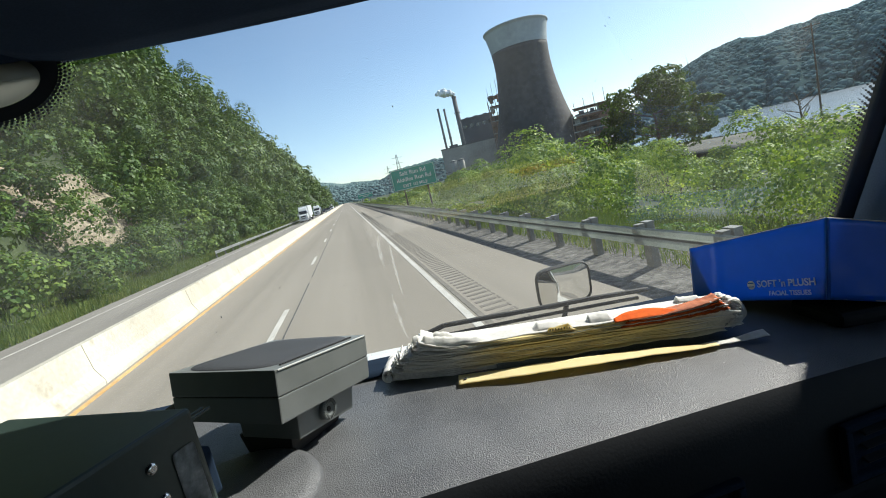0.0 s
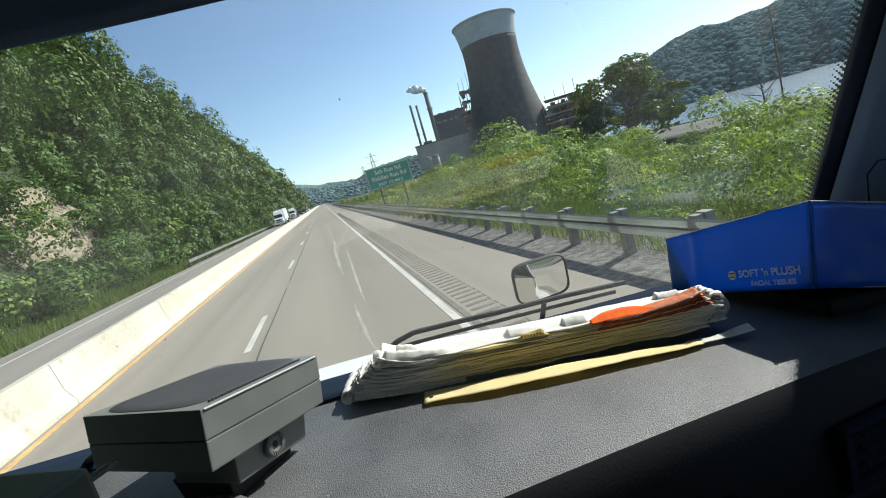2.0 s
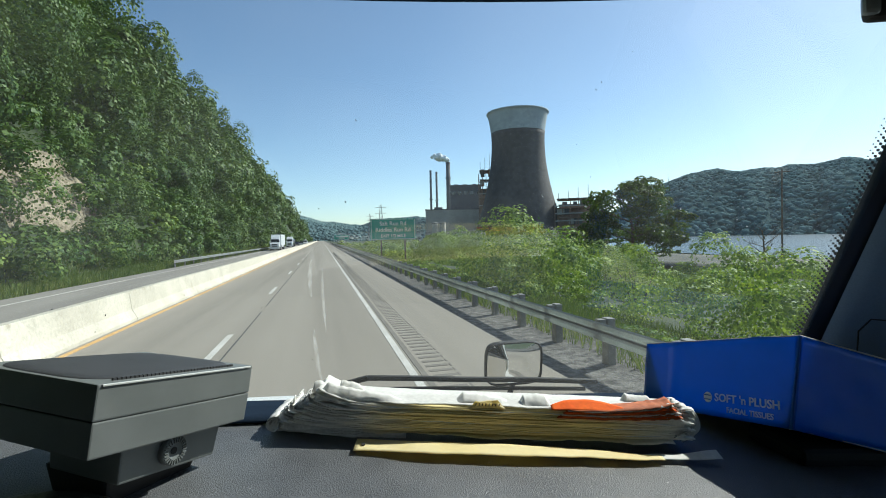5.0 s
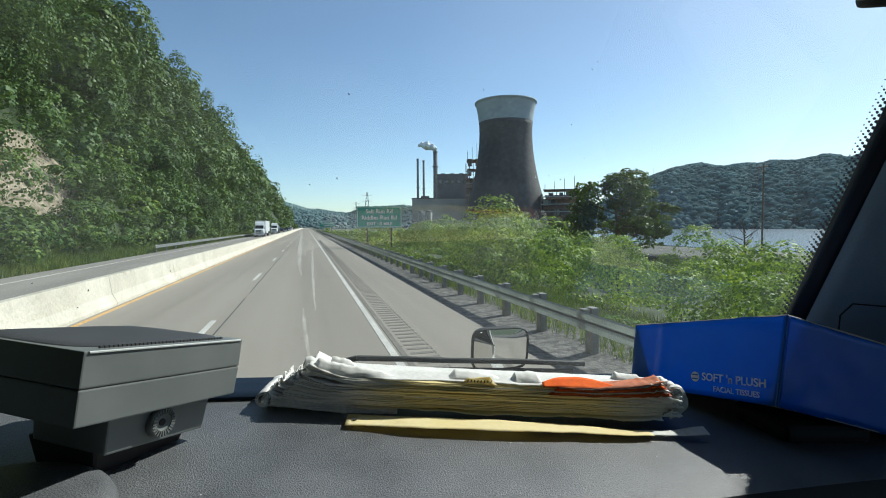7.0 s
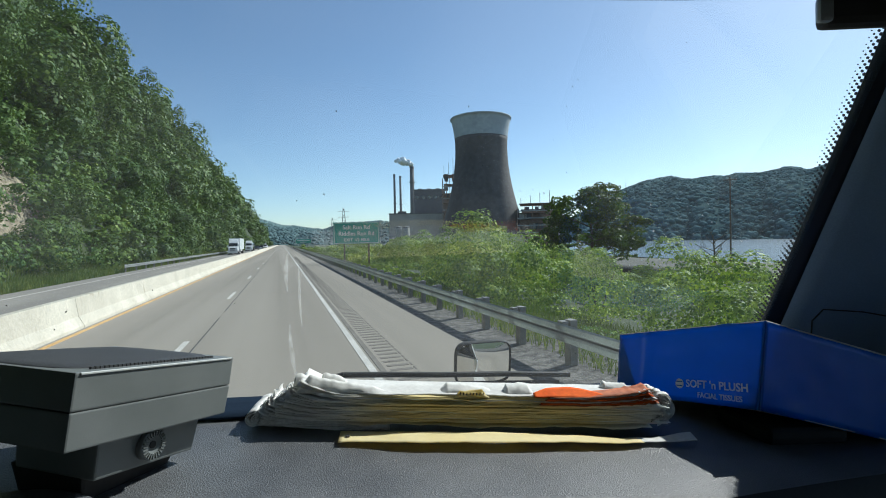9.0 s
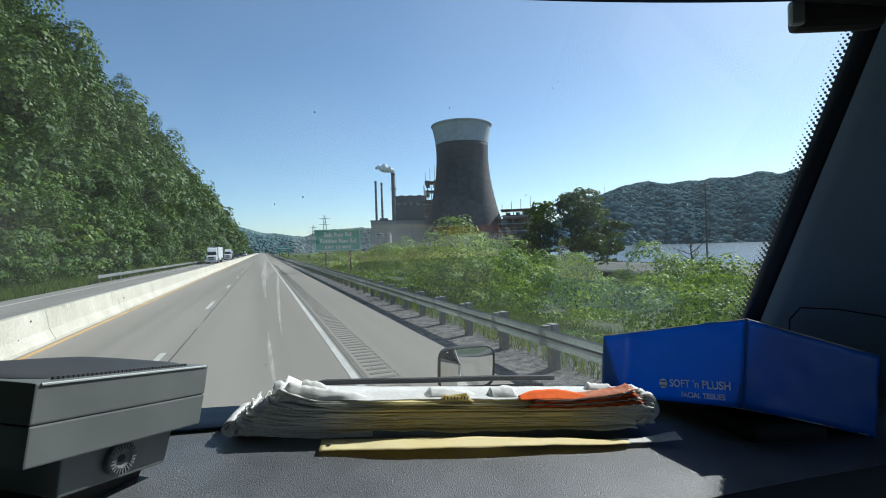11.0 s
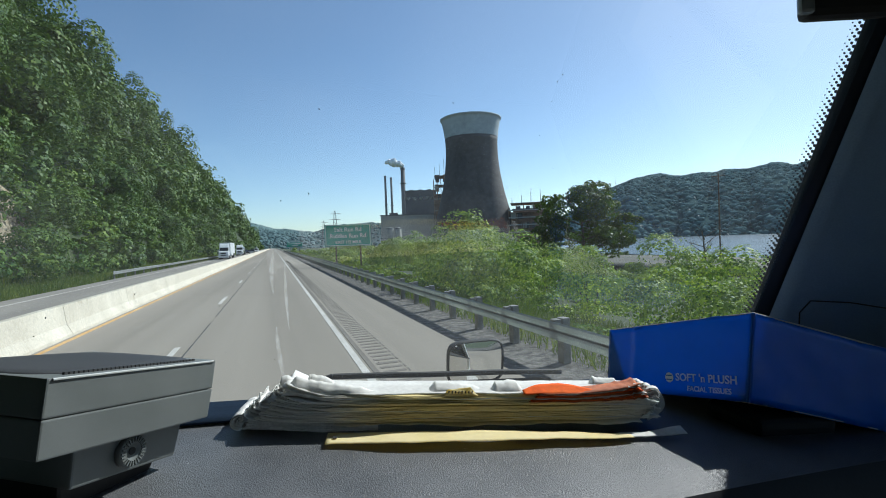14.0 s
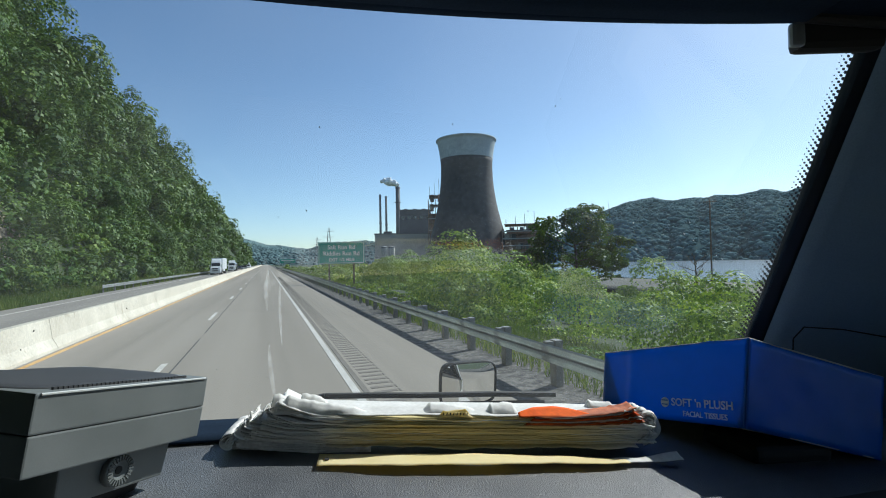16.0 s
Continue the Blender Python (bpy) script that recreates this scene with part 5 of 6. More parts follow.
def mirror_patch():
    t = thing("mirror_mount", "black dotted glass patch with a pale grey sensor pad", "mirror mount")
    cx, cz, rx, rz = -0.51, 2.462, 0.118, 0.068
    def pad(u, v):
        a = u * 2 * math.pi
        return shield_at(-0.487 + 0.066 * v * math.cos(a) + 0.012 * v * math.sin(a), 2.441 + 0.030 * v * math.sin(a)) + Vector((0, -0.006, 0))
    def at(u, v):
        a, r = u * 2 * math.pi, v
        return shield_at(cx + rx * r * math.cos(a), cz + rz * r * math.sin(a)) + Vector((0, -0.006, 0))
    part("black_patch", sheet(lambda u, v: pad(u, 0.98).lerp(at(u, 1.0), v), steps(0, 1, 48), [0, 0.35, 0.7, 1.0]), M_BLACK, t)
    bm = bmesh.new()
    for row in range(4):
        n = 96
        for k in range(n):
            p = at((k + 0.5 * (row % 2)) / n, 1.02 + 0.05 * row)
            b2 = bmesh.new()
            bmesh.ops.create_circle(b2, cap_ends=True, segments=8, radius=0.0032 - 0.0006 * row)
            bmesh.ops.transform(b2, matrix=Matrix.Translation(p) @ pose(0, 0, 0, 66, 0, 0), verts=b2.verts)
            joined(bm, b2)
    part("dot_pattern", bm, M_BLACK, t, "black ceramic dots")
    part("sensor_pad", sheet(lambda u, v: pad(u, v) + Vector((0, -0.003, 0)), steps(0, 1, 40), [0.02, 0.5, 1.0], 0.002), M_PAD, t, "pale translucent pad")
    part("mount_arm", box((0.13, 0.006, 0.012), tuple(shield_at(-0.475, 2.476) + Vector((0, -0.014, 0))), 0.002, (24, -4, 0)), M_PAD, t, "pale plastic strip")


mirror_patch()


def bonnet():
    t = thing("vehicle_bonnet", "white vehicle bonnet below the windshield", "bonnet")
    def at(u, v):
        x = -1.75 + 2.6 * u
        w = (x + 0.45) / 1.3
        return Vector((x, 1.07 - 0.19 * w * w + (0.72 - 0.22 * w * w) * v, 1.742 - 0.17 * v - 0.05 * w * w))
    part("panel", sheet(at, steps(0, 1, 24), steps(0, 1, 10), 0.01), M_WHITE_PAINT, t)
    part("cowl", sheet(lambda u, v: Vector((-1.75 + 2.6 * u, 1.08 - 0.19 * ((-1.3 + 2.6 * u) / 1.3) ** 2 - 0.06 * v, 1.742 - 0.03 * v)), steps(0, 1, 24), steps(0, 1, 2), 0.006), M_RUBBER, t)


bonnet()


def wiper():
    t = thing("wiper", "black windshield wiper resting at the foot of the glass", "wiper")
    def on(x, z):
        return shield_at(x, z) + Vector((0, 0.02, 0.0))
    bm = bmesh.new()
    pts = [on(0.07 + 0.5 * k / 14, 1.806 - 0.03 * k / 14) for k in range(15)]
    for a, b in zip(pts, pts[1:]):
        rod(a, b, 0.0045, seg=6, into=bm)
    part("blade", bm, M_RUBBER, t)
    arm = [on(0.03, 1.800), on(0.062, 1.814), on(0.10, 1.823), on(0.20, 1.815), on(0.30, 1.806), on(0.45, 1.797), on(0.60, 1.785)]
    bm = bmesh.new()
    for a, b in zip(arm, arm[1:]):
        rod(a + Vector((0, 0.012, 0.004)), b + Vector((0, 0.012, 0.004)), 0.0062, seg=8, into=bm)
    part("arm", bm, M_RUBBER, t)


wiper()


def hood_mirror():
    c = Vector((0.86, 2.05, 1.528))
    t = thing("hood_mirror", "rounded black-framed exterior mirror on the bonnet corner", "mirror", at=Matrix.Translation(c) @ pose(0, 0, 0, 7, 0, -3) @ Matrix.Scale(1.07, 4))
    def ring(sx, sz, y):
        return [(sx * math.copysign(abs(math.cos(a)) ** 0.42, math.cos(a)), y, sz * math.copysign(abs(math.sin(a)) ** 0.42, math.sin(a))) for a in [2 * math.pi * k / 40 for k in range(40)]]
    bm = bmesh.new()
    loops = [[bm.verts.new(p) for p in ring(*q)] for q in ((0.123, 0.091, -0.012), (0.127, 0.095, -0.012), (0.13, 0.098, 0.01), (0.115, 0.085, 0.05))]
    for a, b in zip(loops, loops[1:]):
        for k in range(40):
            bm.faces.new((a[k], a[(k + 1) % 40], b[(k + 1) % 40], b[k])).smooth = True
    bm.faces.new(loops[-1])
    bmesh.ops.recalc_face_normals(bm, faces=bm.faces[:])
    part("housing", bm, M_RUBBER, t)
    bm = bmesh.new()
    rows = []
    for s in (1.0, 0.75, 0.5, 0.25):
        rows.append([bm.verts.new((p[0], -0.006 - 0.012 * (1 - s * s), p[2])) for p in ring(0.1235 * s, 0.0915 * s, 0)])
    for a, b in zip(rows, rows[1:]):
        for k in range(40):
            bm.faces.new((a[k], a[(k + 1) % 40], b[(k + 1) % 40], b[k])).smooth = True
    bm.faces.new(rows[-1])
    bmesh.ops.recalc_face_normals(bm, faces=bm.faces[:])
    part("glass", bm, M_MIRROR, t)
    part("arm", rod((0.02, 0.04, -0.09), (-0.15, -0.12, -0.36), 0.012, seg=10), M_RUBBER, t)


hood_mirror()


def speaker():
    """A box-shaped loudspeaker on a swivel foot, its cloth facing up."""
    a, b = Vector((-0.171, 0.449, 2.002)), Vector((-0.070, 0.599, 1.971))
    side = (b - a)
    ln = side.length
    yv = side.normalized()
    left = Vector((-0.80, 0.56, 0.03))
    xv = -(left - yv * left.dot(yv)).normalized()
    zv = xv.cross(yv)
    m = Matrix((xv, yv, zv)).transposed().to_4x4()
    m.translation = a
    t = thing("loudspeaker", "grey plastic box loudspeaker on a swivel foot on the dashboard", "loudspeaker", at=m)
    W, H1, H2 = 0.176, 0.031, 0.031
    part("upper_shell", box((W, ln, H1), (-W / 2, ln / 2, -H1 / 2), 0.0016, taper=0.995), M_SPEAKER, t)
    part("lower_shell", box((W * 0.995, ln * 0.995, H2), (-W / 2, ln / 2, -H1 - 0.0005 - H2 / 2), 0.0016, taper=0.985), M_SPEAKER, t)
    bm = bmesh.new()
    vs = []
    for s, z in ((1.0, 0.0004), (0.985, 0.0012), (0.8, 0.0017), (0.4, 0.002), (0.05, 0.0021)):
        vs.append([bm.verts.new((-W / 2 - 0.002 + s * 0.078 * math.copysign(abs(math.cos(q)) ** 0.5, math.cos(q)), ln / 2 + s * 0.087 * math.copysign(abs(math.sin(q)) ** 0.4, math.sin(q)), z)) for q in [2 * math.pi * k / 40 for k in range(40)]])
    for p, q in zip(vs, vs[1:]):
        for k in range(40):
            bm.faces.new((p[k], p[(k + 1) % 40], q[(k + 1) % 40], q[k])).smooth = True
    bm.faces.new(vs[-1])
    part("cloth_grille", bm, M_MESH, t, "black speaker cloth")
    bm = bmesh.new()
    for k in range(34):
        box((0.0025, 0.003, 0.0022), (-0.011, 0.022 + k * 0.0042, 0.001), into=bm)
    part("grille_ridge", bm, M_MESH, t)
    part("foot", box((0.10, 0.118, 0.037), (-0.068, 0.103, -0.0805), 0.002, taper=0.95), M_SPEAKER, t)
    # Added black filler down to the dash, imitating the shadow below the foot.
    part("shade_block", box((0.09, 0.106, 0.04), (-0.080, 0.100, -0.115), 0.004, taper=0.8), M_RUBBER, t, "black filler block in place of the shade under the foot")
    kn = part("swivel_knob", lathe([(0.0145, 0), (0.0145, 0.006), (0.0138, 0.007), (0.008, 0.007), (0.006, 0.005), (0.004, 0.005)], 40), M_SPEAKER, t)
    kn.matrix_basis = pose(-0.0195, 0.099, -0.079, 0, 90, 0)
    for k in range(24):
        q = 2 * math.pi * k / 24
        part("tooth", box((0.005, 0.0012, 0.002), (0.0108 * math.cos(q), 0.0108 * math.sin(q), 0.0076), turn=(0, 0, math.degrees(q))), M_SPEAKER, kn)
    part("hub", lathe([(0.0035, 0), (0.0035, 0.006)], 16), M_RUBBER, kn)
    # Pale rod laid along the top edge to imitate its specular highlight.
    part("highlight_rod", rod((0.0004, 0.004, -0.0012), (0.0004, ln - 0.004, -0.0012), 0.0011, seg=6), M_STEEL, t, "pale rod standing in for the edge highlight")
    cb = bmesh.new()
    pts = [Vector((-W + 0.002, ln * 0.3, -0.045)), Vector((-W - 0.03, ln * 0.32, -0.048)), Vector((-W - 0.09, ln * 0.4, -0.066)), Vector((-W - 0.2, ln * 0.6, -0.105))]
    for p, q in zip(pts, pts[1:]):
        rod(p, q, 0.006, seg=8, into=cb)
    part("cable", cb, M_RUBBER, t)


speaker()


def radio():
    """A dark metal radio in front of the loudspeaker."""
    c = Vector((-0.243, 0.393, 2.007))
    u, v = Vector((-0.52, -0.854, 0)).normalized(), Vector((-0.854, 0.52, 0)).normalized()
    m = Matrix((-v, -u, Vector((0, 0, 1)))).transposed().to_4x4()
    m.translation = c
    t = thing("radio", "dark green metal two-way radio with screws and a label", "radio", at=m)
    part("case", box((0.30, 0.22, 0.125), (-0.15, -0.11, -0.0625), 0.004), M_RADIO, t)
    lb = bmesh.new()
    ring = []
    for cy, cz2, q0 in ((-0.012, -0.034, 0), (-0.029, -0.034, 1), (-0.029, -0.094, 2), (-0.012, -0.094, 3)):
        for k in range(5):
            q = (q0 + k / 4) * math.pi / 2
            ring.append(lb.verts.new((0.0012, cy + 0.004 * math.cos(q), cz2 + 0.004 * math.sin(q))))
    lb.faces.new(ring)
    bmesh.ops.solidify(lb, geom=lb.faces[:], thickness=0.0008)
    bmesh.ops.recalc_face_normals(lb, faces=lb.faces[:])
    part("label", lb, M_LABEL, t, "scuffed translucent label")
    for y, z in ((-0.053, -0.030), (-0.050, -0.062)):
        s = part("screw", lathe([(0.0055, 0), (0.0055, 0.0015), (0.003, 0.003)], 16), M_CHROME, t)
        s.matrix_basis = pose(0.0, y, z, 0, 90, 0)
    part("bracket", box((0.03, 0.014, 0.05), (-0.024, 0.0075, -0.075), 0.003), M_HEADLINER, t)
    for k in range(2):
        part("strap", box((0.004, 0.024, 0.003), (-0.006 - 0.009 * k, 0.0125, -0.014), 0.001), M_RADIO, t)
    part("mount", box((0.12, 0.10, 0.06), (-0.16, -0.1, -0.15), 0.004), M_DARK, t)


radio()


# ---------------------------------------------------------------- papers and tissue box
NP_A, NP_B = Vector((-0.050, 0.650, 0)), Vector((0.497, 0.520, 0))     # front corners of the newspaper


def np_point(u, w, h):
    """u along the front, w into the windshield, h above the dash."""
    d = (NP_B - NP_A)
    n = Vector((-d.y, d.x, 0)).normalized()
    p = NP_A + d * u + n * w
    p.z = dash_z(p.x) + h
    return p


def paper_layer(h, front, back, lift, wav, seed, left=0.0, right=1.0, thick=0.0016, curl=0.0, span=0.16, droop=0.0):
    def at(u, v):
        w = front + (back - front) * v
        uu = left + (right - left) * u
        z = h + wav * noise.noise((uu * 7, v * 2, seed)) + 0.4 * wav * noise.noise((uu * 26, v * 5, seed + 3)) + lift * v
        w += (0.005 * noise.noise((uu * 9, 0, seed)) + 0.0022 * noise.noise((uu * 60, 0, seed))) * (1 - v)
        e = max(0.0, 1 - (uu - left) / span)
        z += curl * e * e * (1 + 0.3 * noise.noise((seed * 2.3, v * 3, 1)))
        z -= droop * (1 - v) ** 3 * (0.6 + 0.8 * noise.noise((uu * 11, 2, seed)))
        w += 0.008 * e * e
        return np_point(uu, w, z)
    us = steps(0, 0.2, 18)[:-1] + steps(0.2, 1, 46)
    return sheet(at, us, [0, 0.06, 0.2, 0.5, 1.0], thick)


def newspaper():
    t = thing("newspaper", "thick stack of folded newspapers with curled torn edges on the dashboard", "newspaper")
    along = (NP_B - NP_A).normalized()
    n = 38
    for k in range(n):
        f = k / (n - 1)
        low = f < 0.28
        front = RNG.uniform(-0.0018, 0.0018) + (0.009 if low else -0.002)
        left = (-0.01 if low else -0.005 + 0.095 * f) + RNG.uniform(0.0, 0.02)
        curl = 0.0 if low else 0.017 * (f - 0.2) * RNG.uniform(0.4, 1.3)
        right = (0.955 if low else 0.975 - 0.02 * abs(f - 0.6)) + RNG.uniform(-0.02, 0.012)
        mat = M_NEWS_GREY if low or k % 7 == 0 else M_NEWS_EDGE
        spans = ((left, 0.30, 0.004), (0.27, right, 0.024)) if low else ((left, right, front),)
        for lo, hi, edge in spans:
            part("sheet", paper_layer(0.001 + 0.00118 * k, edge + RNG.uniform(-0.001, 0.001), 0.060, 0.002, 0.0014, k * 0.31, lo, hi, RNG.uniform(0.0011, 0.00125), curl, RNG.uniform(0.07, 0.15)), mat, t)
    # the wavy lowest page of the upper half, sagging over the lower half
    part("loose_page", paper_layer(0.0132, -0.009, 0.07, 0.001, 0.003, 91, 0.20, 0.93, 0.0006, 0.0, 0.1, 0.005), M_NEWS_EDGE, t)
    # folded spine of the lowest section
    for k in range(4):
        r = 0.0025 + 0.0026 * k
        def fold(u, v, r=r, k=k):
            a = math.pi * (0.5 + u)
            p = np_point(-0.002, 0.004 + 0.075 * v, 0.0115)
            return p + along * (r * 1.5 * math.cos(a) + 0.004 * noise.noise((v * 5, k * 1.7, u * 1.5))) + Vector((0, 0, r * math.sin(a)))
        part("fold", sheet(fold, steps(0, 1, 12), steps(0, 1, 8), 0.0008), M_NEWS_GREY, t)
    # pages of the upper sections, each curling up and over at its own height
    for k in range(15):
        base, tall, reach = 0.014 + 0.0021 * k, RNG.uniform(0.010, 0.022), RNG.uniform(0.008, 0.022)
        start = 0.034 + 0.0052 * k + RNG.uniform(-0.01, 0.01)
        def curl_page(u, v, k=k, base=base, tall=tall, reach=reach, start=start):
            a = u * (1.9 + 0.8 * ((k * 7) % 5) / 4)
            p = np_point(start, RNG_W[k] + 0.05 * v, base)
            wob = 0.25 * noise.noise((v * 6, k * 2.1, u * 2))
            return p + along * (-reach * math.sin(a) * (1 + wob) - 0.004 * u) + Vector((0, 0, tall * 0.5 * (1 - math.cos(a)) * (1 + wob)))
        part("curled_page", sheet(curl_page, steps(0, 1, 12), steps(0, 1, 9), 0.0006), M_NEWS if k > 8 or k % 3 == 0 else M_NEWS_GREY, t)
    # bulging right end
    for k in range(12):
        r = 0.004 + 0.0017 * k
        def fold_r(u, v, r=r, k=k):
            a = math.pi * (-0.5 + u)
            p = np_point(0.958 + 0.0006 * k, -0.006 + 0.0011 * k + 0.004 * noise.noise((k * 1.9, 3, 0)) + 0.05 * v, 0.031)
            crease = noise.noise((v * 9, k * 0.6, 5 + u * 2.5))
            return p + along * (r * 0.8 * math.cos(a) + 0.009 * crease) + Vector((0, 0, r * (0.95 + 0.2 * noise.noise((k * 0.8, u * 3, 7))) * math.sin(a) + 0.005 * crease))
        part("fold", sheet(fold_r, steps(0, 1, 16), steps(0, 1, 12), 0.0007), M_NEWS if k % 3 else M_NEWS_GREY, t)
    part("top_sheet", paper_layer(0.0475, 0.003, 0.062, 0.001, 0.0014, 50, 0.15, 0.955, 0.0008, 0.0), M_NEWS, t, "white top sheet with torn edges")
    def torn(u0, u1, w0, amp, seed, slope=0.0, lean=0.012):
        def at(u, v):
            uu = u0 + (u1 - u0) * u
            env = min(1.0, 7 * u, 5 * (1 - u)) * (1 - slope * u)
            jag = 1 + 0.3 * noise.noise((uu * 22, seed, 0)) + 0.12 * noise.noise((uu * 70, seed, 4)) * v
            bend = 0.003 * noise.noise((uu * 25, v * 2, seed))
            return np_point(uu, w0 + lean * v * v + bend, 0.0455 + amp * env * v * jag)
        return sheet(at, steps(0, 1, 60), steps(0, 1, 5), 0.0005)
    part("torn_flap", torn(0.085, 0.31, 0.004, 0.022, 1, 0.8, 0.012), M_NEWS, t)
    part("torn_flap", torn(0.07, 0.14, 0.016, 0.020, 5, 0.2), M_NEWS, t)
    part("torn_flap", torn(0.13, 0.21, 0.024, 0.022, 6, 0.5), M_NEWS, t)
    part("torn_flap", torn(0.42, 0.56, 0.010, 0.013, 2, 0.6, 0.02), M_NEWS, t)
    part("torn_flap", torn(0.575, 0.655, 0.010, 0.011, 3, -0.2, 0.02), M_NEWS, t)
    part("torn_flap", torn(0.84, 0.93, 0.04, 0.012, 4, 0.3), M_NEWS, t)
    part("printed_band", torn(0.455, 0.535, 0.001, 0.0085, 8, 0.0, 0.004), M_YELLOW, t, "yellowish printed strip")
    for k in range(8):
        p, q = np_point(0.466 + 0.0078 * k, -0.0005, 0.0485), np_point(0.4675 + 0.0078 * k, 0.0005, 0.0515)
        part("print_bar", rod(p, q, 0.0007, seg=5), M_RUBBER, t)
    def orange(u, v):
        uu = 0.645 + 0.185 * u
        rise = math.sin(math.pi * min(1.0, 0.08 + 0.9 * u)) ** 0.7
        return np_point(uu, -0.001 + 0.022 * v * rise, 0.0475 + 0.0085 * v * rise + 0.0008 * noise.noise((uu * 30, v, 2)))
    part("orange_panel", sheet(orange, steps(0, 1, 24), steps(0, 1, 5), 0.0006), M_ORANGE, t, "orange printed panel")
    # worn orange page edges climbing to a crumple near the right end
    for k in range(9):
        h0 = 0.0385 + 0.0012 * k
        def edge(u, v, h0=h0, k=k):
            uu = 0.655 + 0.004 * k + (0.295 - 0.006 * k) * u
            climb = 0.012 * max(0.0, (u - 0.35) / 0.65) ** 1.5 * (0.45 + 0.075 * k)
            crumple = 0.0045 * max(0.0, (u - 0.65) / 0.35) * noise.noise((uu * 70, k * 1.1, v * 2))
            return np_point(uu, -0.007 + 0.0006 * k + 0.0025 * noise.noise((uu * 40, 0, k * 0.7)) + 0.03 * v, h0 + climb + crumple + 0.0012 * noise.noise((uu * 12, v, k)))
        part("orange_edge", sheet(edge, steps(0, 1, 56), steps(0, 1, 3), 0.0007), (M_ORANGE_DARK, M_ORANGE, M_ORANGE_DARK, M_NEWS)[k % 4], t, "worn orange printed page edges")


RNG_W = [0.002 + 0.0011 * ((k * 7) % 15) for k in range(15)]
newspaper()


def slip(name, a, b, wide, material, label, seed, rise, wave=0.0022, shift=lambda u: 0.0):
    """A sheet lying on the dash; wide(u) is how far it reaches back from its front edge, rise(u, v) its height."""
    a, b = Vector(a), Vector(b)
    d = b - a
    n = Vector((-d.y, d.x, 0)).normalized()
    def at(u, v):
        edge = wave * noise.noise((u * 5, 0, seed)) + 0.5 * wave * noise.noise((u * 17, 0, seed)) + 0.0006 * noise.noise((u * 60, 0, seed))
        p = a + d * u + n * (wide(u) * v + shift(u) + edge * (1.4 - v))
        p.z = dash_z(p.x) + rise(u, v)
        return p
    return tagged(part(name, sheet(at, steps(0, 1, 64), steps(0, 1, 6), 0.0006), material), label, "paper")


HEIGHT = lambda u: float(np.interp(u, (0, 0.08, 0.2, 0.5, 0.8, 1.0), (0.002, 0.003, 0.0068, 0.0085, 0.0072, 0.005)))
yellow = slip("yellow_paper", (0.044, 0.581, 0), (0.42, 0.499, 0), lambda u: float(np.interp(u, (0, 0.07, 0.14, 0.3, 0.5, 0.75, 1.0), (0.036, 0.035, 0.033, 0.034, 0.032, 0.026, 0.012))),
              M_YELLOW, "wavy yellow paper with a punched hole under the newspaper", 3, lambda u, v: HEIGHT(u) + 0.0008 * noise.noise((u * 9, v, 3)), 0.0026, lambda u: -2.3 * (HEIGHT(u) - 0.002))
hole = part("punch_hole", lathe([(0.0026, 0), (0.0026, 0.0012)], 14), M_RUBBER, yellow)
hole.matrix_basis = pose(0.0575, 0.593, dash_z(0.0575) + 0.0036, 4, 0, -12)
slip("white_paper", (0.27, 0.532, 0), (0.492, 0.4795, 0), lambda u: 0.012 + 0.004 * u, M_NEWS, "white sheet with a curled corner under the newspaper", 9,
     lambda u, v: 0.004 + 0.008 * max(0.0, u - 0.75) / 0.25 * (0.4 + 0.6 * v) + 0.0015 * noise.noise((u * 8, v, 9)), 0.0026)


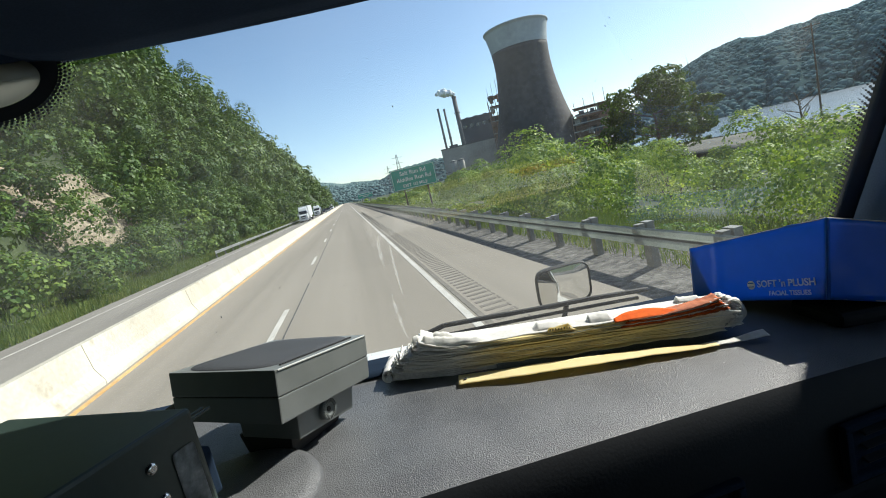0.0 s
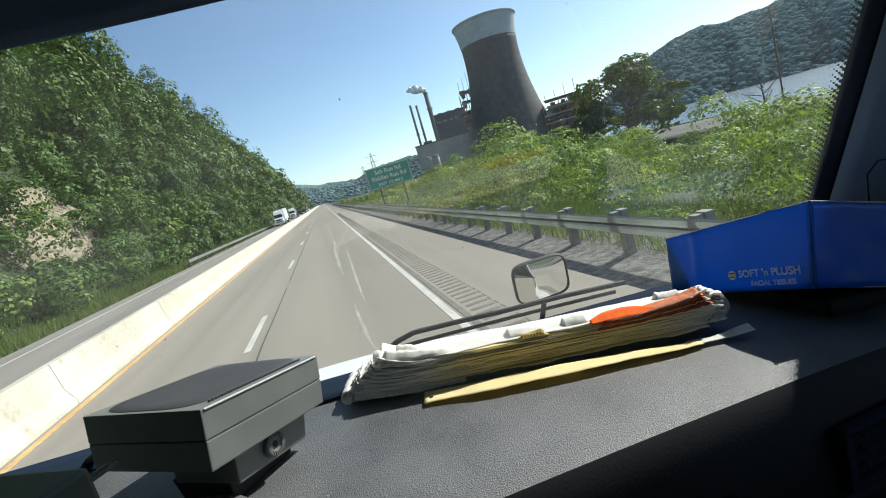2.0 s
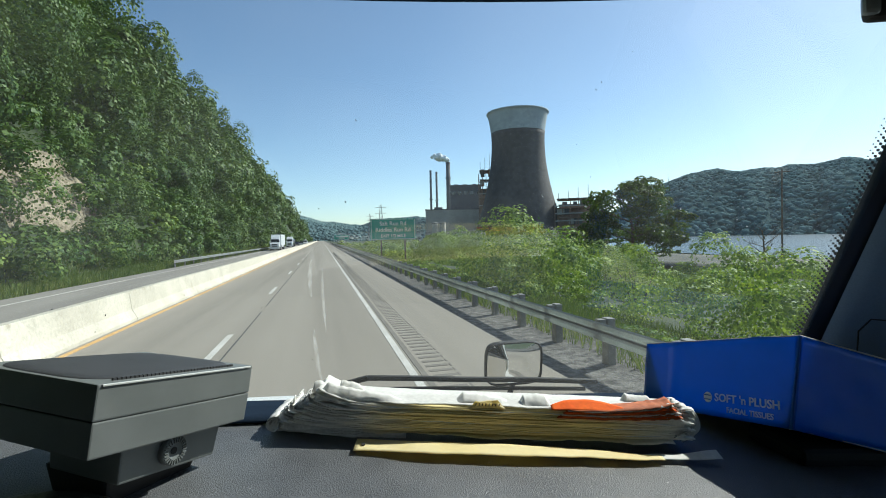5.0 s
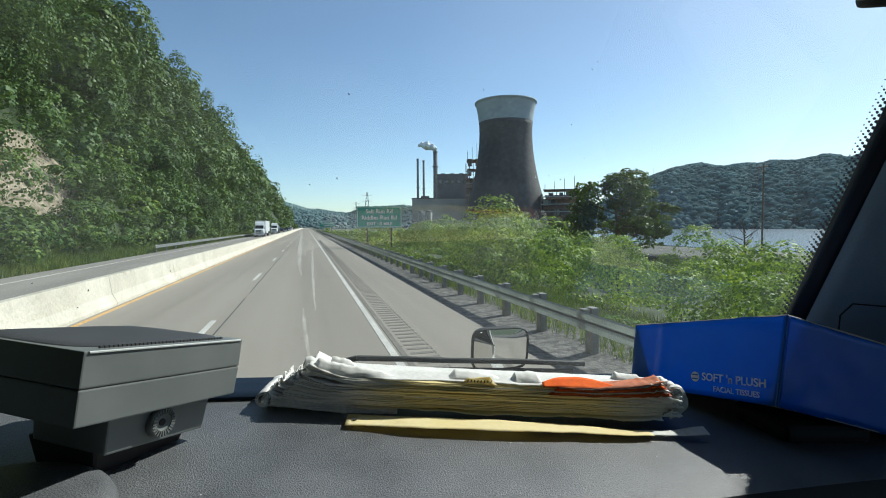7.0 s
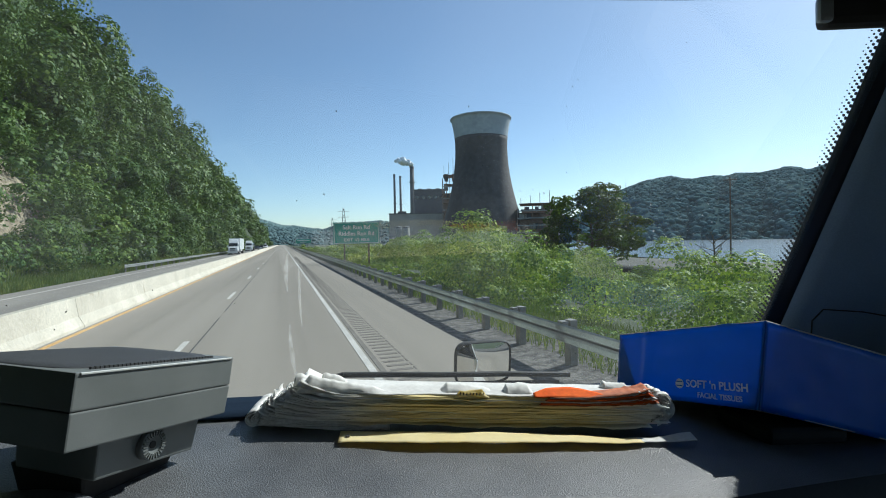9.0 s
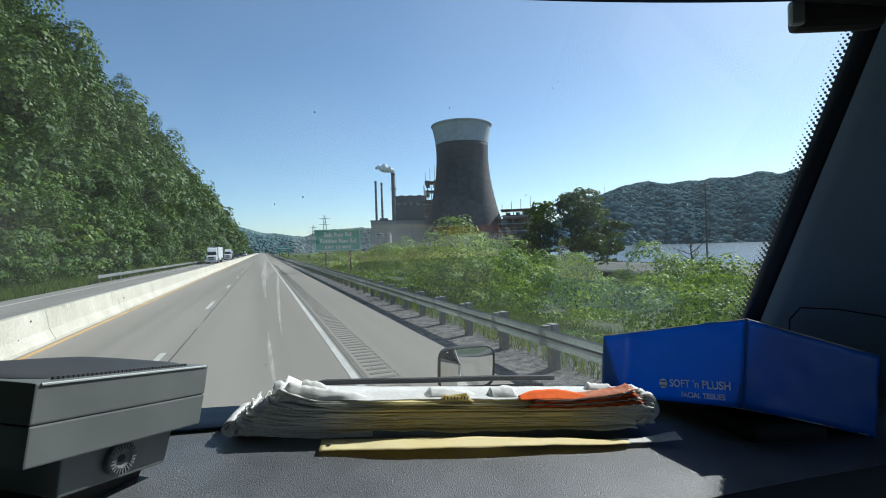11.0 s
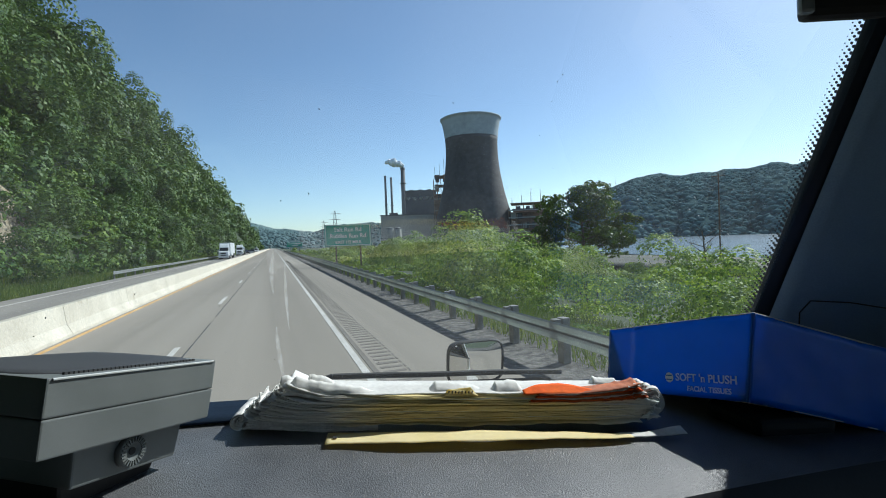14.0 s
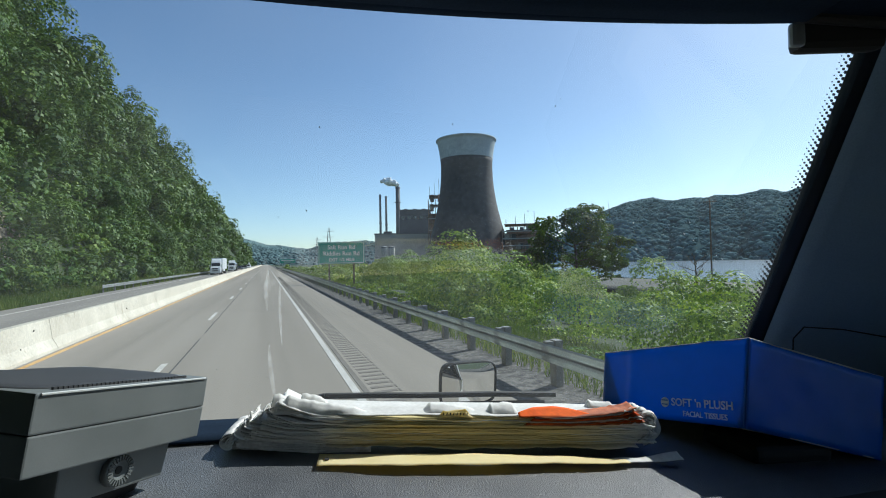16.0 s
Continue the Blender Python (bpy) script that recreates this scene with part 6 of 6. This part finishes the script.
def tissue_box():
    """A flattened blue tissue box, its near corner lifted."""
    t = thing("tissue_box", "bright blue cardboard tissue box with white lettering, edges torn open", "tissue box")
    N0, N1 = Vector((0.583, 0.466, 1.866)), Vector((0.607, 0.474, 1.982))
    L0, L1 = Vector((0.562, 0.725, 1.815)), Vector((0.568, 0.722, 1.922))
    R0, R1 = Vector((0.790, 0.425, 1.806)), Vector((0.812, 0.430, 1.918))
    F0, F1 = Vector((0.855, 0.70, 1.806)), Vector((0.872, 0.70, 1.906))
    def wall(a0, a1, b0, b1, bow, seed, crease=0.0):
        def at(u, v):
            p = a0.lerp(a1, v).lerp(b0.lerp(b1, v), u)
            n = (b0 - a0).cross(a1 - a0).normalized()
            return p + n * (bow * math.sin(math.pi * u) * math.sin(math.pi * (0.15 + 0.7 * v)) + 0.0015 * noise.noise((u * 6, v * 4, seed)) + crease * math.exp(-((u - 0.25) / 0.035) ** 2)) + Vector((0, 0, 0.0025 * noise.noise((u * 7, 0, seed)) * v))
        return sheet(at, steps(0, 1, 48), steps(0, 1, 12), 0.0012)
    part("long_side", wall(L0, L1, N0, N1, 0.0006, 1, 0.003), M_BLUE, t)
    part("end_side", wall(N0, N1, R0, R1, -0.003, 4), M_BLUE, t)
    part("long_side", wall(R0, R1, F0, F1, 0.002, 6), M_BLUE, t)
    part("end_side", wall(F0, F1, L0, L1, 0.002, 8), M_BLUE, t)
    part("base", sheet(lambda u, v: L0.lerp(N0, u).lerp(F0.lerp(R0, u), v) + Vector((0, 0, 0.002)), steps(0, 1, 6), steps(0, 1, 6), 0.0012), M_CARD, t)
    bm = bmesh.new()
    for a, b in ((L1, N1), (N1, R1), (R1, F1)):
        for k in range(12):
            rod(a.lerp(b, k / 12), a.lerp(b, (k + 1) / 12), 0.0011, seg=5, into=bm)
    part("torn_rim", bm, M_CARD, t, "pale torn card edge")
    part("corner_fold", rod(N0, N1, 0.0022, seg=8), M_BLUE, t)
    # writing on the long side, running from the far end to the near corner
    along = (N0 - L0).normalized()
    up = (N1 - N0)
    up = (up - along * up.dot(along)).normalized()
    out = along.cross(up)
    m = Matrix((along, up, out)).transposed().to_4x4()
    for text, size, s, h, width in (("SOFT 'n PLUSH", 0.0158, 0.111, 0.022, 0.1), ("FACIAL TISSUES", 0.0108, 0.091, 0.008, 0.071)):
        q = m.copy()
        q.translation = N0 - along * s + up * h + out * 0.0046
        w = words("lettering", text, size, M_PRINT, q, t)
        w.scale.x = width / w.dimensions.x
    q = m.copy()
    q.translation = N0 - along * 0.123 + up * 0.026 + out * 0.0042
    em = part("emblem", lathe([(0.0075, 0), (0.0075, 0.0006)], 24), M_PRINT, t)
    em.matrix_basis = q
    for k in (-0.003, 0.003):
        e2 = part("emblem_bar", box((0.011, 0.0015, 0.0006), (0, k, 0.001)), M_BLUE, em)


tissue_box()
# Made-up block; its black stands for the shade below the lifted corner.
case = part("shade_filler", box((0.13, 0.10, 0.026), (0.665, 0.50, dash_z(0.665) + 0.008), 0.012, (0, 4, -8), 3), M_DARK)
tagged(case, "black filler block in place of the shade under the tissue box", "pouch")


def dash_dust():
    bm = bmesh.new()
    for k in range(70):
        x, y = RNG.uniform(-0.15, 0.55), RNG.uniform(0.40, 0.72)
        b2 = bmesh.new()
        bmesh.ops.create_circle(b2, cap_ends=True, segments=6, radius=RNG.uniform(0.0003, 0.0008))
        bmesh.ops.transform(b2, matrix=pose(x, y, dash_z(x) + 0.0012, 0, 0, RNG.uniform(0, 180)) @ Matrix.Diagonal((1, RNG.uniform(0.4, 2.0), 1, 1)), verts=b2.verts)
        joined(bm, b2)
    tagged(part("dash_lint", bm, M_STEEL), "pale crumbs and lint on the dashboard", "lint", kind="stuff")


dash_dust()


def smears():
    """Three pale streaks left by the wiper."""
    for a, m, q, w in (((-0.004, 2.085), (-0.012, 2.05), (-0.006, 2.015), 0.007), ((0.014, 2.07), (0.012, 2.01), (0.018, 1.945), 0.005), ((-0.004, 1.952), (-0.004, 1.89), (0.009, 1.828), 0.008)):
        def at(u, v, a=a, m=m, q=q, w=w):
            x = a[0] * (1 - u) ** 2 + 2 * m[0] * u * (1 - u) + q[0] * u * u
            z = a[1] * (1 - u) ** 2 + 2 * m[1] * u * (1 - u) + q[1] * u * u
            return shield_at(x + w * (v - 0.5) * math.sin(math.pi * (0.08 + 0.88 * u)), z) + Vector((0, -0.003, 0))
        o = part("wiper_smear", sheet(at, steps(0, 1, 20), steps(0, 1, 3)), M_SMEAR)
        o.visible_shadow = False
        tagged(o, "faint pale wiper streak on the windshield", "smear", kind="stuff")


smears()


def specks():
    bm = bmesh.new()
    for k in range(46):
        x, z = RNG.uniform(-0.5, 0.8), RNG.uniform(1.85, 2.42)
        p = shield_at(x, z) + Vector((0, 0.003, 0))
        b2 = bmesh.new()
        bmesh.ops.create_circle(b2, cap_ends=True, segments=7, radius=RNG.uniform(0.0005, 0.0011))
        bmesh.ops.transform(b2, matrix=Matrix.Translation(p) @ pose(0, 0, 0, 62, 0, 0) @ Matrix.Diagonal((1, RNG.uniform(0.5, 2.2), 1, 1)), verts=b2.verts)
        joined(bm, b2)
    tagged(part("bug_specks", bm, M_RUBBER), "small dark insect specks on the windshield", "specks", kind="stuff")


specks()


def splats():
    """Pale dried insect marks, thickest on the passenger side of the glass."""
    bm = bmesh.new()
    for k in range(60):
        x, z = 0.3 + 0.56 * RNG.random() ** 0.8, RNG.uniform(1.98, 2.2)
        p = shield_at(x, z) + Vector((0, 0.003, 0))
        a = RNG.uniform(0, 180)
        for q in range(int(RNG.integers(1, 4))):
            b2 = bmesh.new()
            bmesh.ops.create_circle(b2, cap_ends=True, segments=7, radius=RNG.uniform(0.0003, 0.0011))
            for v in b2.verts:
                v.co *= RNG.uniform(0.6, 1.4)
            off = Vector((RNG.normal(0, 0.0013), 0, RNG.normal(0, 0.0013)))
            bmesh.ops.transform(b2, matrix=Matrix.Translation(p + off) @ pose(0, 0, 0, 62, 0, 0) @ pose(0, 0, 0, 0, 0, a) @ Matrix.Diagonal((RNG.uniform(1.0, 2.6), 1, 1, 1)), verts=b2.verts)
            joined(bm, b2)
    tagged(part("pale_insect_marks", bm, M_SPLAT), "small pale dried insect marks on the windshield", "specks", kind="stuff")


splats()
